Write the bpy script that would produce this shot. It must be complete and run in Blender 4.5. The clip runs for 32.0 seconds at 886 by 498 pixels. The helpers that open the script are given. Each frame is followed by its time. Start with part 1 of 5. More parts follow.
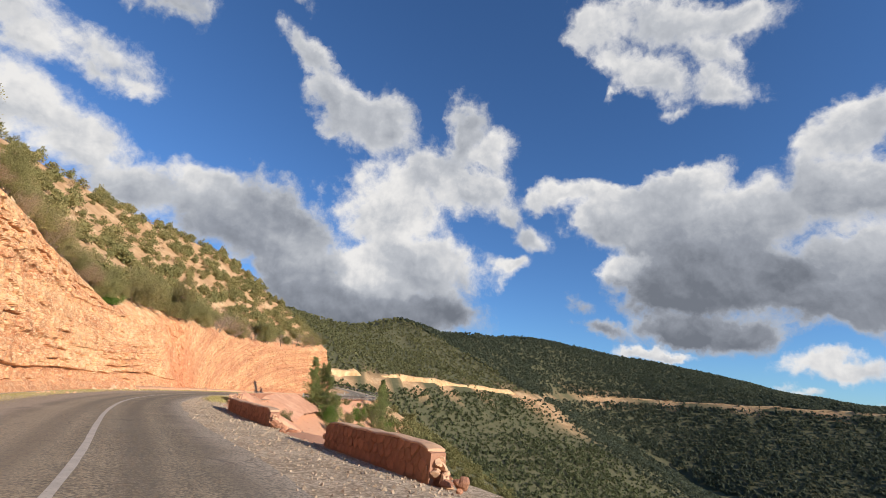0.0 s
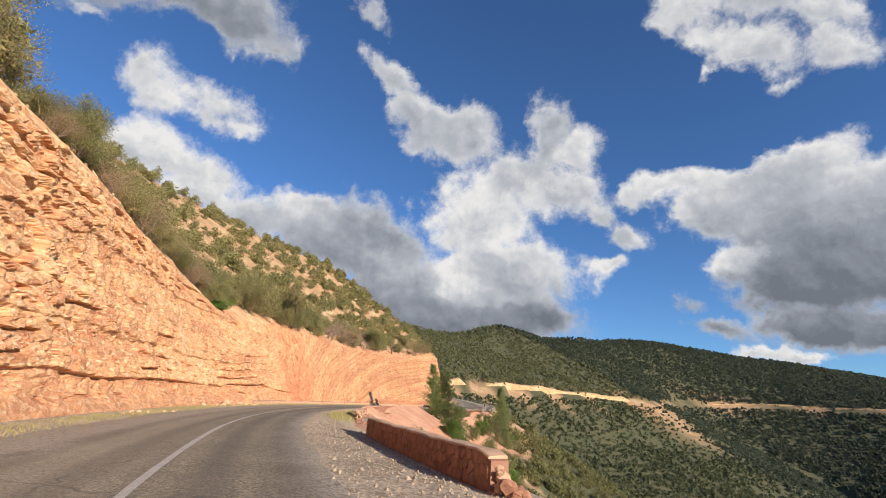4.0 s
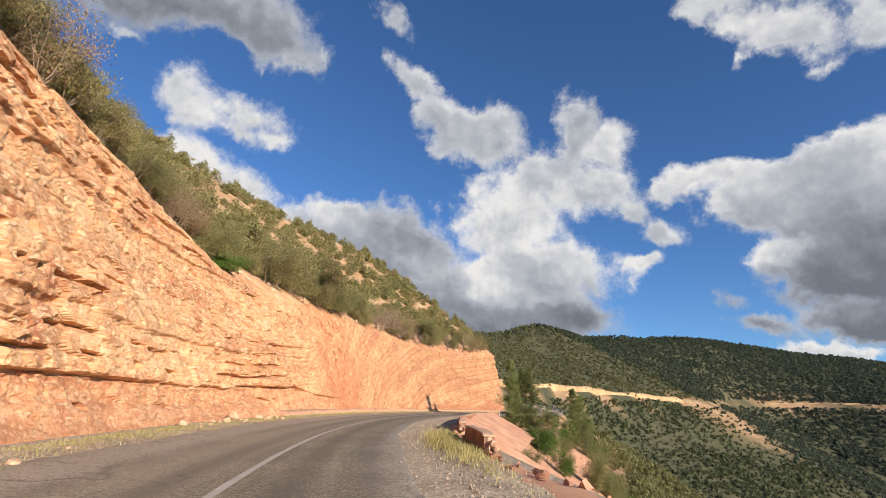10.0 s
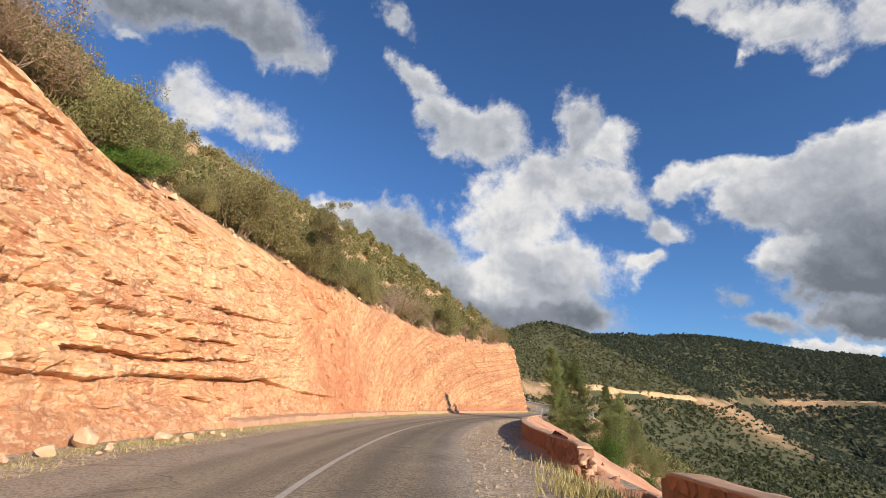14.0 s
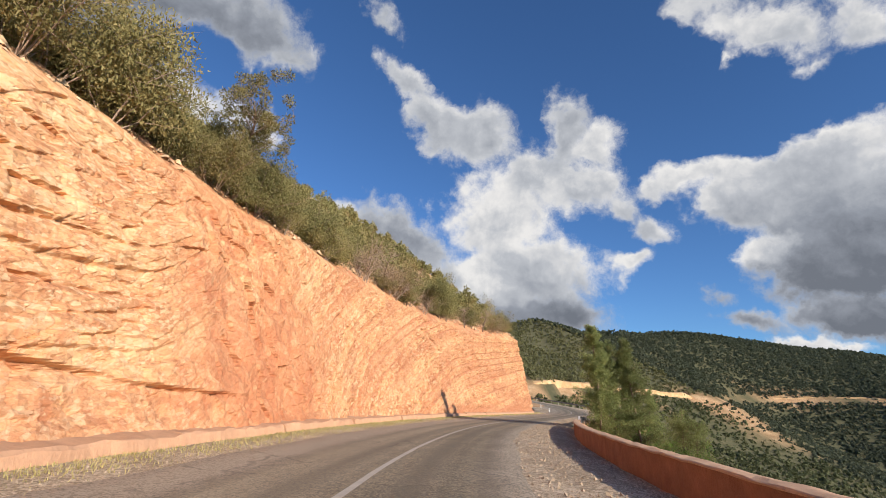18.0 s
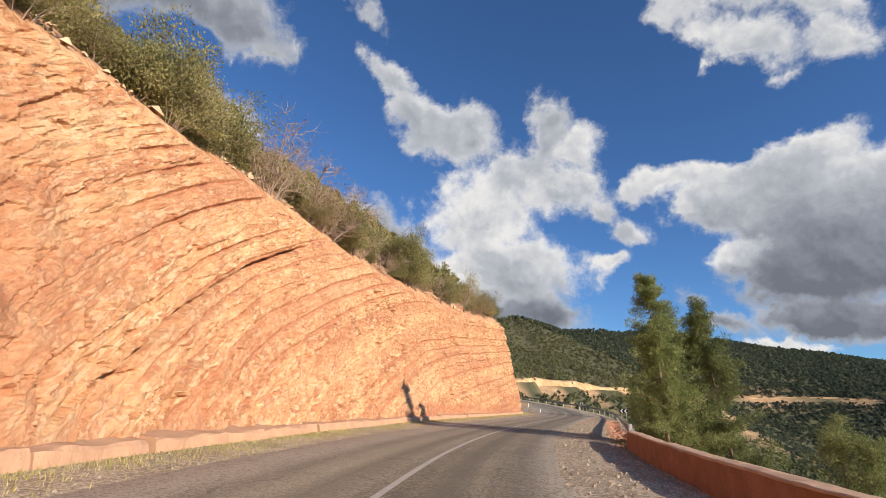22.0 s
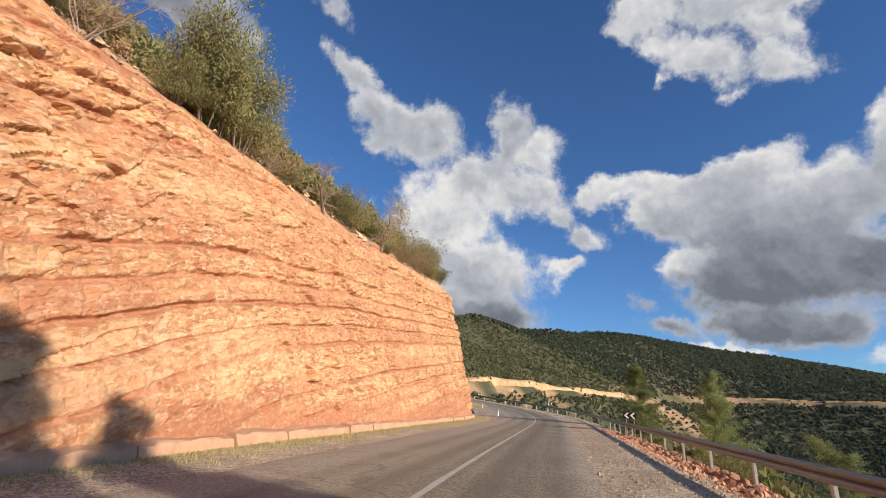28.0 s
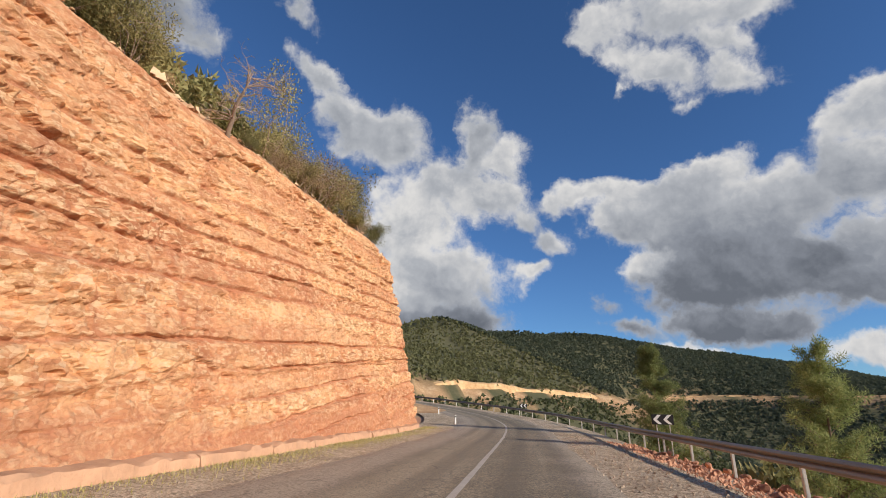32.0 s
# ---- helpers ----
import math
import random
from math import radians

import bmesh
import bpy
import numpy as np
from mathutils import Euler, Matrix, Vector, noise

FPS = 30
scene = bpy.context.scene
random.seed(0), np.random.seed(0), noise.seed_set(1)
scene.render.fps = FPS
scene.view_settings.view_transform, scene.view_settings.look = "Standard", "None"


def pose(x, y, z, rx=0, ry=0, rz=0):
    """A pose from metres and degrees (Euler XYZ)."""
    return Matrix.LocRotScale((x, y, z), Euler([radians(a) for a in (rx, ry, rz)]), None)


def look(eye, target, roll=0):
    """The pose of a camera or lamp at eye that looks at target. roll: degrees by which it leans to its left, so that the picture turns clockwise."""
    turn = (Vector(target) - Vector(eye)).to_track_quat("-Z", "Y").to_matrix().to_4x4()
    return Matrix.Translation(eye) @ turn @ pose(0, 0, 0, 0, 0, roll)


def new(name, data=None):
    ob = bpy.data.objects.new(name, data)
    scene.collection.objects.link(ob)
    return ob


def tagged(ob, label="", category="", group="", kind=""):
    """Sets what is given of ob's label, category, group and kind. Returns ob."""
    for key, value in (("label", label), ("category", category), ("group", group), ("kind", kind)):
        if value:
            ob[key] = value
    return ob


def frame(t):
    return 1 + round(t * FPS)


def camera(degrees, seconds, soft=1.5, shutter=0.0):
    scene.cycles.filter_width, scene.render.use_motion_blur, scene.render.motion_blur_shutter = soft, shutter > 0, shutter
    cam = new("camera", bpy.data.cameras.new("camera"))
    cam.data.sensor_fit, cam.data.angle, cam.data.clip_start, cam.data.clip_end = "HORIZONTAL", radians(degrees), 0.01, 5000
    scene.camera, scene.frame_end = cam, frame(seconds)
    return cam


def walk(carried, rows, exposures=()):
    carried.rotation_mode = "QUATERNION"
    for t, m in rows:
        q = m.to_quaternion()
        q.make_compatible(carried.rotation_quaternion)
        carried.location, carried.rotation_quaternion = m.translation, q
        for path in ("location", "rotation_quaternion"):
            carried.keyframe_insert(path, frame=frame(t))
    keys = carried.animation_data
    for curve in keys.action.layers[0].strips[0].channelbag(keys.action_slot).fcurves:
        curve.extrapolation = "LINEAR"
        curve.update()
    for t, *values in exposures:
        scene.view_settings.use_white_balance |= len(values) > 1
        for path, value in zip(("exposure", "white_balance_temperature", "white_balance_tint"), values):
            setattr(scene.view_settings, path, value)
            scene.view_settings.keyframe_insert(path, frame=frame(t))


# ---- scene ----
LENS = 86.03
cam = camera(LENS, 32.0, soft=0.78)


def view(x, y, yaw, pitch, roll):
    return pose(x, y, 1.5, 90 + pitch, 0, yaw) @ pose(0, 0, 0, 0, 0, roll)


# seconds, x, y, yaw, pitch, roll
PATH = [
    (0.0, 0.000, 0.000, -10.558, 17.615, 4.371),
    (1.0, -0.868, 3.246, -6.997, 17.681, 4.150),
    (2.0, -1.805, 6.464, -3.801, 17.724, 3.977),
    (3.0, -2.810, 9.666, -0.987, 17.798, 3.792),
    (6.0, -6.146, 19.237, 2.543, 17.821, 3.502),
    (7.0, -7.284, 22.548, 3.233, 17.842, 3.422),
    (8.0, -8.423, 25.909, 3.803, 17.873, 3.270),
    (9.0, -9.553, 29.326, 4.246, 17.912, 3.094),
    (10.0, -10.659, 32.798, 4.598, 17.927, 2.946),
    (11.0, -11.671, 36.372, 4.855, 17.920, 2.856),
    (12.0, -12.609, 40.069, 5.029, 17.896, 2.806),
    (13.0, -13.497, 43.884, 5.046, 17.864, 2.795),
    (14.0, -14.292, 47.813, 4.942, 17.809, 2.788),
    (17.0, -15.889, 60.306, 3.954, 17.865, 2.316),
    (18.0, -16.201, 64.618, 3.504, 17.828, 2.292),
    (19.0, -16.379, 68.937, 2.932, 17.803, 2.345),
    (20.0, -16.390, 73.267, 2.339, 17.780, 2.445),
    (21.0, -16.227, 77.631, 1.761, 17.761, 2.496),
    (22.0, -15.899, 82.046, 1.049, 17.735, 2.529),
    (23.0, -15.439, 86.436, 0.306, 17.754, 2.580),
    (24.0, -14.836, 90.828, -0.476, 17.841, 2.689),
    (25.0, -14.111, 95.193, -1.307, 17.973, 2.827),
    (28.0, -11.386, 108.297, -3.960, 17.997, 2.679),
    (29.0, -10.300, 112.673, -4.960, 18.088, 2.347),
    (30.0, -9.168, 117.069, -6.040, 18.285, 1.914),
    (31.0, -8.021, 121.464, -7.079, 18.477, 1.443),
    (32.0, -6.799, 125.844, -8.035, 18.737, 0.968),
]
walk(cam, [(t, view(*row)) for t, *row in PATH], exposures=[(0.0, 0.44), (14.0, 0.44), (28.0, 0.38), (32.0, 0.22)])

# ---- sky and sun ----
SUN_TO = Vector((0.712, -0.633, 0.302)).normalized()
sun = new("sun", bpy.data.lights.new("sun", "SUN"))
sun.data.energy, sun.data.angle, sun.data.color = 4.95, radians(0.6), (1.0, 0.885, 0.745)
sun.matrix_world = look(SUN_TO * 300, (0, 0, 0))


class Nodes:
    """A few shortcuts for building node trees."""

    def __init__(self, tree):
        self.t = tree
        tree.nodes.clear()

    def n(self, kind, **ins):
        node = self.t.nodes.new(kind)
        for key, value in ins.items():
            sock = node.inputs[int(key[1:])] if key[0] == "i" and key[1:].isdigit() else node.inputs[key.replace("_", " ")]
            if hasattr(value, "node"):
                self.t.links.new(value, sock)
            else:
                sock.default_value = value
        return node

    def link(self, a, b):
        self.t.links.new(a, b)

    def math(self, op, a, b=0.0, c=0.0, clamp=False):
        m = self.n("ShaderNodeMath", i0=a, i1=b, i2=c)
        m.operation, m.use_clamp = op, clamp
        return m.outputs[0]

    def vec(self, op, a, b=(0, 0, 0), c=(0, 0, 0), scale=1.0):
        m = self.n("ShaderNodeVectorMath", i0=a, i1=b, i2=c, i3=scale)
        m.operation = op
        return m.outputs["Value" if op == "DOT_PRODUCT" else "Vector"]

    def mix(self, f, a, b, kind="MIX"):
        m = self.n("ShaderNodeMix")
        m.data_type, m.blend_type = "RGBA", kind
        for sock, value in ((m.inputs[0], f), (m.inputs[6], a), (m.inputs[7], b)):
            if hasattr(value, "node"):
                self.link(value, sock)
            else:
                sock.default_value = value if isinstance(value, float) else (*value, 1.0)
        return m.outputs[2]

    def noise(self, vec, scale, detail=4.0, rough=0.55, kind="FBM", distort=0.0):
        m = self.n("ShaderNodeTexNoise", Vector=vec, Scale=scale, Detail=detail, Roughness=rough, Distortion=distort)
        m.noise_type = kind
        return m.outputs[0]

    def ramp(self, f, *stops, mode="LINEAR"):
        m = self.n("ShaderNodeValToRGB", Fac=f)
        m.color_ramp.interpolation = mode
        els = m.color_ramp.elements
        while len(els) < len(stops):
            els.new(0.5)
        for e, (at, col) in zip(els, stops):
            e.position, e.color = at, (*col, 1.0) if len(col) == 3 else col
        return m.outputs[0]

    def span(self, f, a, b, c=0.0, d=1.0):
        m = self.n("ShaderNodeMapRange", i0=f, i1=a, i2=b, i3=c, i4=d)
        m.interpolation_type = "SMOOTHSTEP"
        return m.outputs[0]


def heading(az, el):
    """A direction from degrees to the left of +y and degrees above the level."""
    a, e = radians(az), radians(el)
    return (-math.sin(a) * math.cos(e), math.cos(a) * math.cos(e), math.sin(e))


world = bpy.data.worlds.new("sky")
world.use_nodes = True
scene.world = world
wn = Nodes(world.node_tree)
sky_node = wn.n("ShaderNodeTexSky")
sky_node.sky_type, sky_node.sun_disc = "NISHITA", False
sky_node.sun_elevation, sky_node.sun_rotation = math.asin(SUN_TO.z), math.atan2(SUN_TO.x, SUN_TO.y)
sky_node.altitude, sky_node.air_density, sky_node.dust_density, sky_node.ozone_density = 1200.0, 1.0, 0.5, 2.0
sky = sky_node.outputs[0]
way = wn.n("ShaderNodeTexCoord").outputs["Generated"]
warp = wn.n("ShaderNodeTexNoise", Vector=way, Scale=9.0, Detail=5.0, Roughness=0.6).outputs[1]
bent = wn.vec("SUBTRACT", wn.vec("MULTIPLY_ADD", warp, (0.13, 0.13, 0.10), way), (0.065, 0.065, 0.05))
sums = {}


def cloud_bank(*puffs):
    """Puffs of one cloud: azimuth, elevation, half width and half height in degrees, lean, thickness, greyness."""
    for az, el, hw, hh, lean, thick, grey in puffs:
        d = Vector(heading(az, el))
        right = Vector((math.cos(radians(az)), math.sin(radians(az)), 0))
        up = right.cross(d)
        c, s = math.cos(radians(lean)), math.sin(radians(lean))
        a, b = c * right + s * up, c * up - s * right
        u, v = wn.vec("DOT_PRODUCT", bent, tuple(a / radians(hw))), wn.vec("DOT_PRODUCT", bent, tuple(b / radians(hh)))
        r = wn.math("SQRT", wn.math("MULTIPLY_ADD", u, u, wn.math("MULTIPLY", v, v)))
        ahead = wn.math("GREATER_THAN", wn.vec("DOT_PRODUCT", bent, tuple(d)), 0.3)
        puff = wn.math("MULTIPLY", wn.math("MULTIPLY_ADD", r, -0.5, 1.0, clamp=True), ahead)
        weight = wn.math("POWER", wn.math("MULTIPLY", puff, thick), 6.0)
        tone = wn.math("MULTIPLY", weight, wn.math("MULTIPLY_ADD", v, -0.16, grey))
        for key, op, value in (("total", "ADD", weight), ("dusk", "ADD", tone)):
            sums[key] = wn.math(op, sums[key], value) if key in sums else value


# the leaning bright cloud
cloud_bank(
    (10.2, 37.6, 3.5, 1.7, -32, 1.00, 0.25),
    (4.7, 32.9, 4.9, 2.8, -38, 1.05, 0.30),
    (-1.6, 31.4, 3.9, 2.9, -36, 1.00, 0.32),
    (-7.6, 26.7, 5.8, 3.9, 17, 1.05, 0.25),
    (-12.8, 31.7, 2.3, 3.5, 3, 0.95, 0.38),
    (-16.9, 29.7, 2.6, 2.4, 11, 0.90, 0.15),
    (-3.2, 21.5, 6.0, 4.7, -0, 1.10, 0.04),
    (-7.3, 14.8, 7.2, 3.9, -0, 1.15, 0.25),
    (-10.5, 9.9, 5.7, 2.5, 0, 1.10, 0.80),
    (-16.3, 24.6, 3.2, 2.6, -6, 1.00, 0.15),
    (-13.2, 24.6, 3.8, 3.2, 0, 1.02, 0.15),
    (-18.8, 22.3, 2.0, 1.7, -5, 0.80, 0.15),
    (-21.4, 19.3, 2.9, 2.0, -12, 0.88, 0.20),
    (-19.4, 15.6, 2.4, 1.3, 12, 0.90, 0.05),
    (-23.3, 24.2, 2.6, 0.9, 22, 0.72, 0.10),
)
# the low cloud over the ridge
cloud_bank(
    (9.7, 19.0, 7.5, 2.7, -24, 1.10, 0.50),
    (16.3, 20.8, 3.3, 1.5, -18, 1.00, 0.25),
    (-0.5, 14.0, 4.0, 2.7, -9, 1.05, 0.00),
    (2.2, 10.9, 7.4, 2.4, -8, 1.10, 0.75),
)
# high cloud over the hillside
cloud_bank(
    (40.1, 38.4, 9.9, 3.0, 18, 1.10, 0.66),
    (30.0, 38.4, 5.2, 3.0, -8, 1.05, 0.66),
    (44.6, 33.5, 1.4, 0.9, 27, 0.80, 0.10),
    (32.2, 29.8, 6.7, 2.2, -3, 0.80, 0.12),
    (38.1, 30.9, 3.1, 2.3, -19, 0.78, 0.10),
    (13.8, 43.3, 3.0, 1.6, -22, 0.66, 0.40),
)
# high broken cloud
cloud_bank(
    (-33.2, 38.5, 5.5, 1.8, -38, 0.92, 0.12),
    (-36.5, 35.8, 4.7, 1.9, -25, 0.92, 0.20),
    (-43.6, 33.8, 4.3, 2.2, -29, 0.92, 0.20),
    (-31.9, 34.9, 1.2, 0.8, -1, 0.75, 0.10),
)
# the great grey cloud
cloud_bank(
    (-38.8, 24.0, 4.3, 2.0, 7, 1.25, 0.20),
    (-33.7, 21.4, 5.7, 2.6, 2, 1.40, 0.30),
    (-40.0, 17.4, 4.8, 3.3, -13, 1.50, 0.60),
    (-36.8, 13.3, 4.7, 3.1, -8, 1.50, 0.84),
    (-38.3, 8.6, 3.7, 1.6, -4, 1.40, 0.85),
    (-26.8, 24.2, 4.6, 1.5, 4, 0.95, 0.15),
    (-27.8, 21.1, 1.5, 1.0, -10, 0.95, 0.00),
    (-32.9, 16.0, 2.4, 1.8, -9, 1.15, 0.10),
    (-26.8, 11.5, 3.0, 1.0, -19, 0.72, 0.70),
    (-29.4, 8.8, 4.6, 1.0, -15, 0.85, 0.70),
    (-33.6, 6.5, 2.5, 0.5, -10, 0.85, 0.10),
    (-36.7, 5.9, 2.6, 0.5, -2, 0.85, 0.10),
    (-30.2, 24.5, 2.9, 1.4, -3, 1.00, 0.10),
)
# its tail
cloud_bank(
    (-50.0, 11.2, 4.6, 2.3, -14, 1.50, 0.60),
    (-44.9, 14.3, 5.2, 2.9, -4, 1.50, 0.70),
    (-42.8, 8.7, 3.9, 2.0, -0, 1.20, 0.80),
    (-51.3, 5.5, 4.3, 1.2, 1, 1.00, 0.12),
    (-47.7, 3.4, 1.7, 0.8, 3, 0.82, 0.10),
    (-54.9, 13.8, 4.0, 3.7, -7, 1.50, 0.50),
    (-33.5, 6.5, 3.4, 0.6, 2, 0.80, 0.10),
    (-53.0, 2.0, 1.5, 0.6, 4, 0.80, 0.15),
    (-44.0, 20.2, 5.9, 3.0, 2, 1.30, 0.30),
    (-55.0, 21.5, 4.5, 2.7, -14, 1.40, 0.35),
    (-54.6, 26.8, 3.5, 2.0, 12, 1.15, 0.12),
)
# cloud low behind the hillside
cloud_bank(
    (35.8, 23.2, 4.2, 2.8, 3, 1.10, 0.10),
    (31.7, 21.2, 5.0, 2.7, -1, 1.15, 0.10),
    (25.2, 18.4, 5.7, 2.9, 3, 1.15, 0.25),
    (18.9, 19.9, 3.0, 2.4, 16, 1.05, 0.12),
    (14.1, 16.9, 6.9, 3.5, -8, 1.20, 0.50),
    (7.3, 14.3, 6.8, 3.7, -16, 1.20, 0.50),
    (-0.9, 13.4, 4.0, 3.0, -3, 1.15, 0.05),
    (1.2, 9.1, 7.1, 2.3, -4, 1.10, 0.75),
    (-5.5, 8.5, 7.4, 2.3, 0, 1.10, 0.80),
    (36.5, 29.2, 2.7, 2.7, -7, 0.82, 0.15),
    (32.4, 28.1, 3.8, 1.7, -16, 0.82, 0.15),
    (27.5, 28.6, 2.8, 1.5, -5, 0.76, 0.15),
)
# small high cloud
cloud_bank(
    (26.1, 36.8, 3.9, 1.0, 28, 0.85, 0.40),
    (-36.6, 37.1, 3.3, 2.2, -42, 0.82, 0.10),
    (-39.1, 41.0, 7.8, 2.5, -16, 0.92, 0.20),
    (-43.1, 37.2, 4.0, 1.7, -27, 0.85, 0.15),
    (-29.7, 42.0, 3.4, 2.6, -29, 0.85, 0.10),
    (-38.9, 32.7, 1.6, 1.0, 8, 0.70, 0.10),
    (-47.2, 39.8, 3.7, 1.8, -21, 0.92, 0.25),
)
bank, dusk = wn.math("POWER", sums["total"], 1 / 6), wn.math("DIVIDE", sums["dusk"], wn.math("ADD", sums["total"], 0.0001))
lump = wn.noise(way, 9.0, 4.0, 0.55)
billow = wn.noise(wn.vec("MULTIPLY_ADD", warp, (0.05, 0.05, 0.05), way), 26.0, 8.0, 0.66)
rag = wn.math("MULTIPLY_ADD", wn.math("SUBTRACT", lump, 0.5), 0.62, wn.math("MULTIPLY", wn.math("SUBTRACT", billow, 0.5), 0.62))
body = wn.math("ADD", bank, rag)
mask = wn.span(body, 0.37, 0.74)
# white rims, smooth grey hearts, and a soft relief of the billows on the side that faces the sun
soft_lump = wn.noise(way, 6.0, 3.0, 0.5)
side = wn.vec("ADD", way, (0.020, -0.010, 0.030))
relief = wn.math("SUBTRACT", wn.noise(side, 9.0, 4.0, 0.55), lump)
fine_way = wn.vec("MULTIPLY_ADD", warp, (0.05, 0.05, 0.05), wn.vec("ADD", way, (0.007, -0.003, 0.010)))
fine_relief = wn.math("SUBTRACT", wn.noise(fine_way, 26.0, 5.0, 0.55), billow)
rim = wn.span(body, 0.58, 0.85, 0.12, 0.0)
heart = wn.math("MULTIPLY_ADD", wn.math("SUBTRACT", soft_lump, 0.5), 0.55, dusk)
heart = wn.math("MULTIPLY", heart, wn.span(body, 0.55, 0.90, 0.55, 1.0))
shade = wn.math("SUBTRACT", wn.math("MULTIPLY_ADD", relief, -0.75, wn.math("MULTIPLY_ADD", fine_relief, -0.45, rim)), heart)
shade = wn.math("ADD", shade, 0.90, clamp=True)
cloud = wn.ramp(shade, (0.0, (0.125, 0.138, 0.165)), (0.35, (0.225, 0.243, 0.28)), (0.70, (0.38, 0.395, 0.425)), (1.0, (0.62, 0.61, 0.60)))
blue = wn.mix(1.0, sky, (0.60, 0.90, 1.27), kind="MULTIPLY")
blue = wn.vec("SCALE", blue, scale=0.090)
both = wn.mix(mask, blue, cloud)
bg = wn.n("ShaderNodeBackground", Color=both, Strength=1.0)
wn.link(bg.outputs[0], wn.n("ShaderNodeOutputWorld").inputs[0])


# ---- the plan: stations along the road's centre line, offsets to its left ----
CENTRE = [(24, -80), (8.0, -28), (-0.9, 0), (-4.4, 10.4), (-8.2, 20.0), (-11.2, 28.5), (-13.4, 35.5), (-15.2, 43), (-16.7, 51), (-17.7, 59),
          (-18.2, 68), (-18.2, 77), (-17.4, 87), (-16.1, 96.5), (-14.2, 105.5), (-11.4, 116), (-8.7, 124.6), (-6.5, 131.5), (-3.4, 141), (3.7, 163.6),
          (6.6, 176), (7.2, 190), (4.2, 206), (-3, 224), (-14, 242)]
FAR_ROAD = [(-27, 265), (-36, 300), (-36, 345), (-20, 395), (16, 440), (60, 482), (95, 508), (140, 540), (200, 578), (248, 602), (285, 660), (330, 760), (420, 850),
            (560, 850), (700, 765), (800, 700), (960, 600), (1250, 520), (1700, 480)]


def catmull(pts, n=12):
    pts, out = np.array(pts, float), []
    for i in range(len(pts) - 1):
        p0, p1, p2, p3 = pts[max(i - 1, 0)], pts[i], pts[i + 1], pts[min(i + 2, len(pts) - 1)]
        for k in range(n):
            t = k / n
            out.append(0.5 * (2 * p1 + (p2 - p0) * t + (2 * p0 - 5 * p1 + 4 * p2 - p3) * t * t + (3 * p1 - p0 - 3 * p2 + p3) * t ** 3))
    return np.array(out + [pts[-1]])


def resample(line, step):
    run = np.r_[0, np.cumsum(np.hypot(*np.diff(line, axis=0).T))]
    u = np.linspace(0, run[-1], int(run[-1] / step) + 1)
    return np.c_[np.interp(u, run, line[:, 0]), np.interp(u, run, line[:, 1])]


def normals(line):
    t = np.gradient(line, axis=0)
    t /= np.linalg.norm(t, axis=1)[:, None]
    return t, np.c_[-t[:, 1], t[:, 0]]


MID = resample(catmull(CENTRE), 1.0)
for _ in range(30):
    MID[1:-1] = (MID[:-2] + 2 * MID[1:-1] + MID[2:]) / 4
MID_S = np.r_[0, np.cumsum(np.hypot(*np.diff(MID, axis=0).T))]
MID_S -= MID_S[np.argmin(np.hypot(MID[:, 0] + 0.9, MID[:, 1]))]
MID_T, MID_N = normals(MID)
S_END = MID_S[-1]


def road_z(s):
    """The road lies level, then climbs round the bend."""
    return np.interp(s, [160, 170, 180, 195, 212, 230, S_END], [0, 0.1, 0.35, 1.0, 2.0, 3.3, 4.6])


def place(s, o, z=0.0):
    """World points from stations and offsets; z is above the road."""
    s, o, z = np.broadcast_arrays(np.asarray(s, float), np.asarray(o, float), np.asarray(z, float))
    x = np.interp(s, MID_S, MID[:, 0]) + o * np.interp(s, MID_S, MID_N[:, 0])
    y = np.interp(s, MID_S, MID[:, 1]) + o * np.interp(s, MID_S, MID_N[:, 1])
    return np.stack([x, y, z + road_z(s)], -1)


def turn_at(s):
    """Degrees by which the road's way has turned from +y at a station."""
    return math.degrees(math.atan2(-np.interp(s, MID_S, MID_T[:, 0]), np.interp(s, MID_S, MID_T[:, 1])))


_far = resample(catmull(FAR_ROAD), 8.0)
LINE = np.r_[MID, _far]
LINE_T, LINE_N = normals(LINE)
LINE_S = np.r_[MID_S, S_END + 8 + np.arange(len(_far)) * 8.0]
FAR_END = LINE_S[-1]


def line_z(s):
    return np.where(s <= S_END, road_z(s), np.interp(s, [S_END, S_END + 110, S_END + 260, S_END + 480, S_END + 700, S_END + 950, FAR_END], [4.6, 9, 14, 12.5, 16, 25, 30]))


def station(x, y):
    """Stations and offsets of world points along the whole road."""
    x, y = np.ravel(x).astype(float), np.ravel(y).astype(float)
    s, o = np.empty(len(x)), np.empty(len(x))
    for k in range(0, len(x), 4000):
        q = slice(k, k + 4000)
        d2 = (x[q, None] - LINE[:, 0]) ** 2 + (y[q, None] - LINE[:, 1]) ** 2
        i = d2.argmin(1)
        dx, dy = x[q] - LINE[i, 0], y[q] - LINE[i, 1]
        side = np.sign(dx * LINE_N[i, 0] + dy * LINE_N[i, 1])
        s[q], o[q] = LINE_S[i] + np.clip(dx * LINE_T[i, 0] + dy * LINE_T[i, 1], -4, 4), side * np.sqrt(d2.min(1))
    return s, o


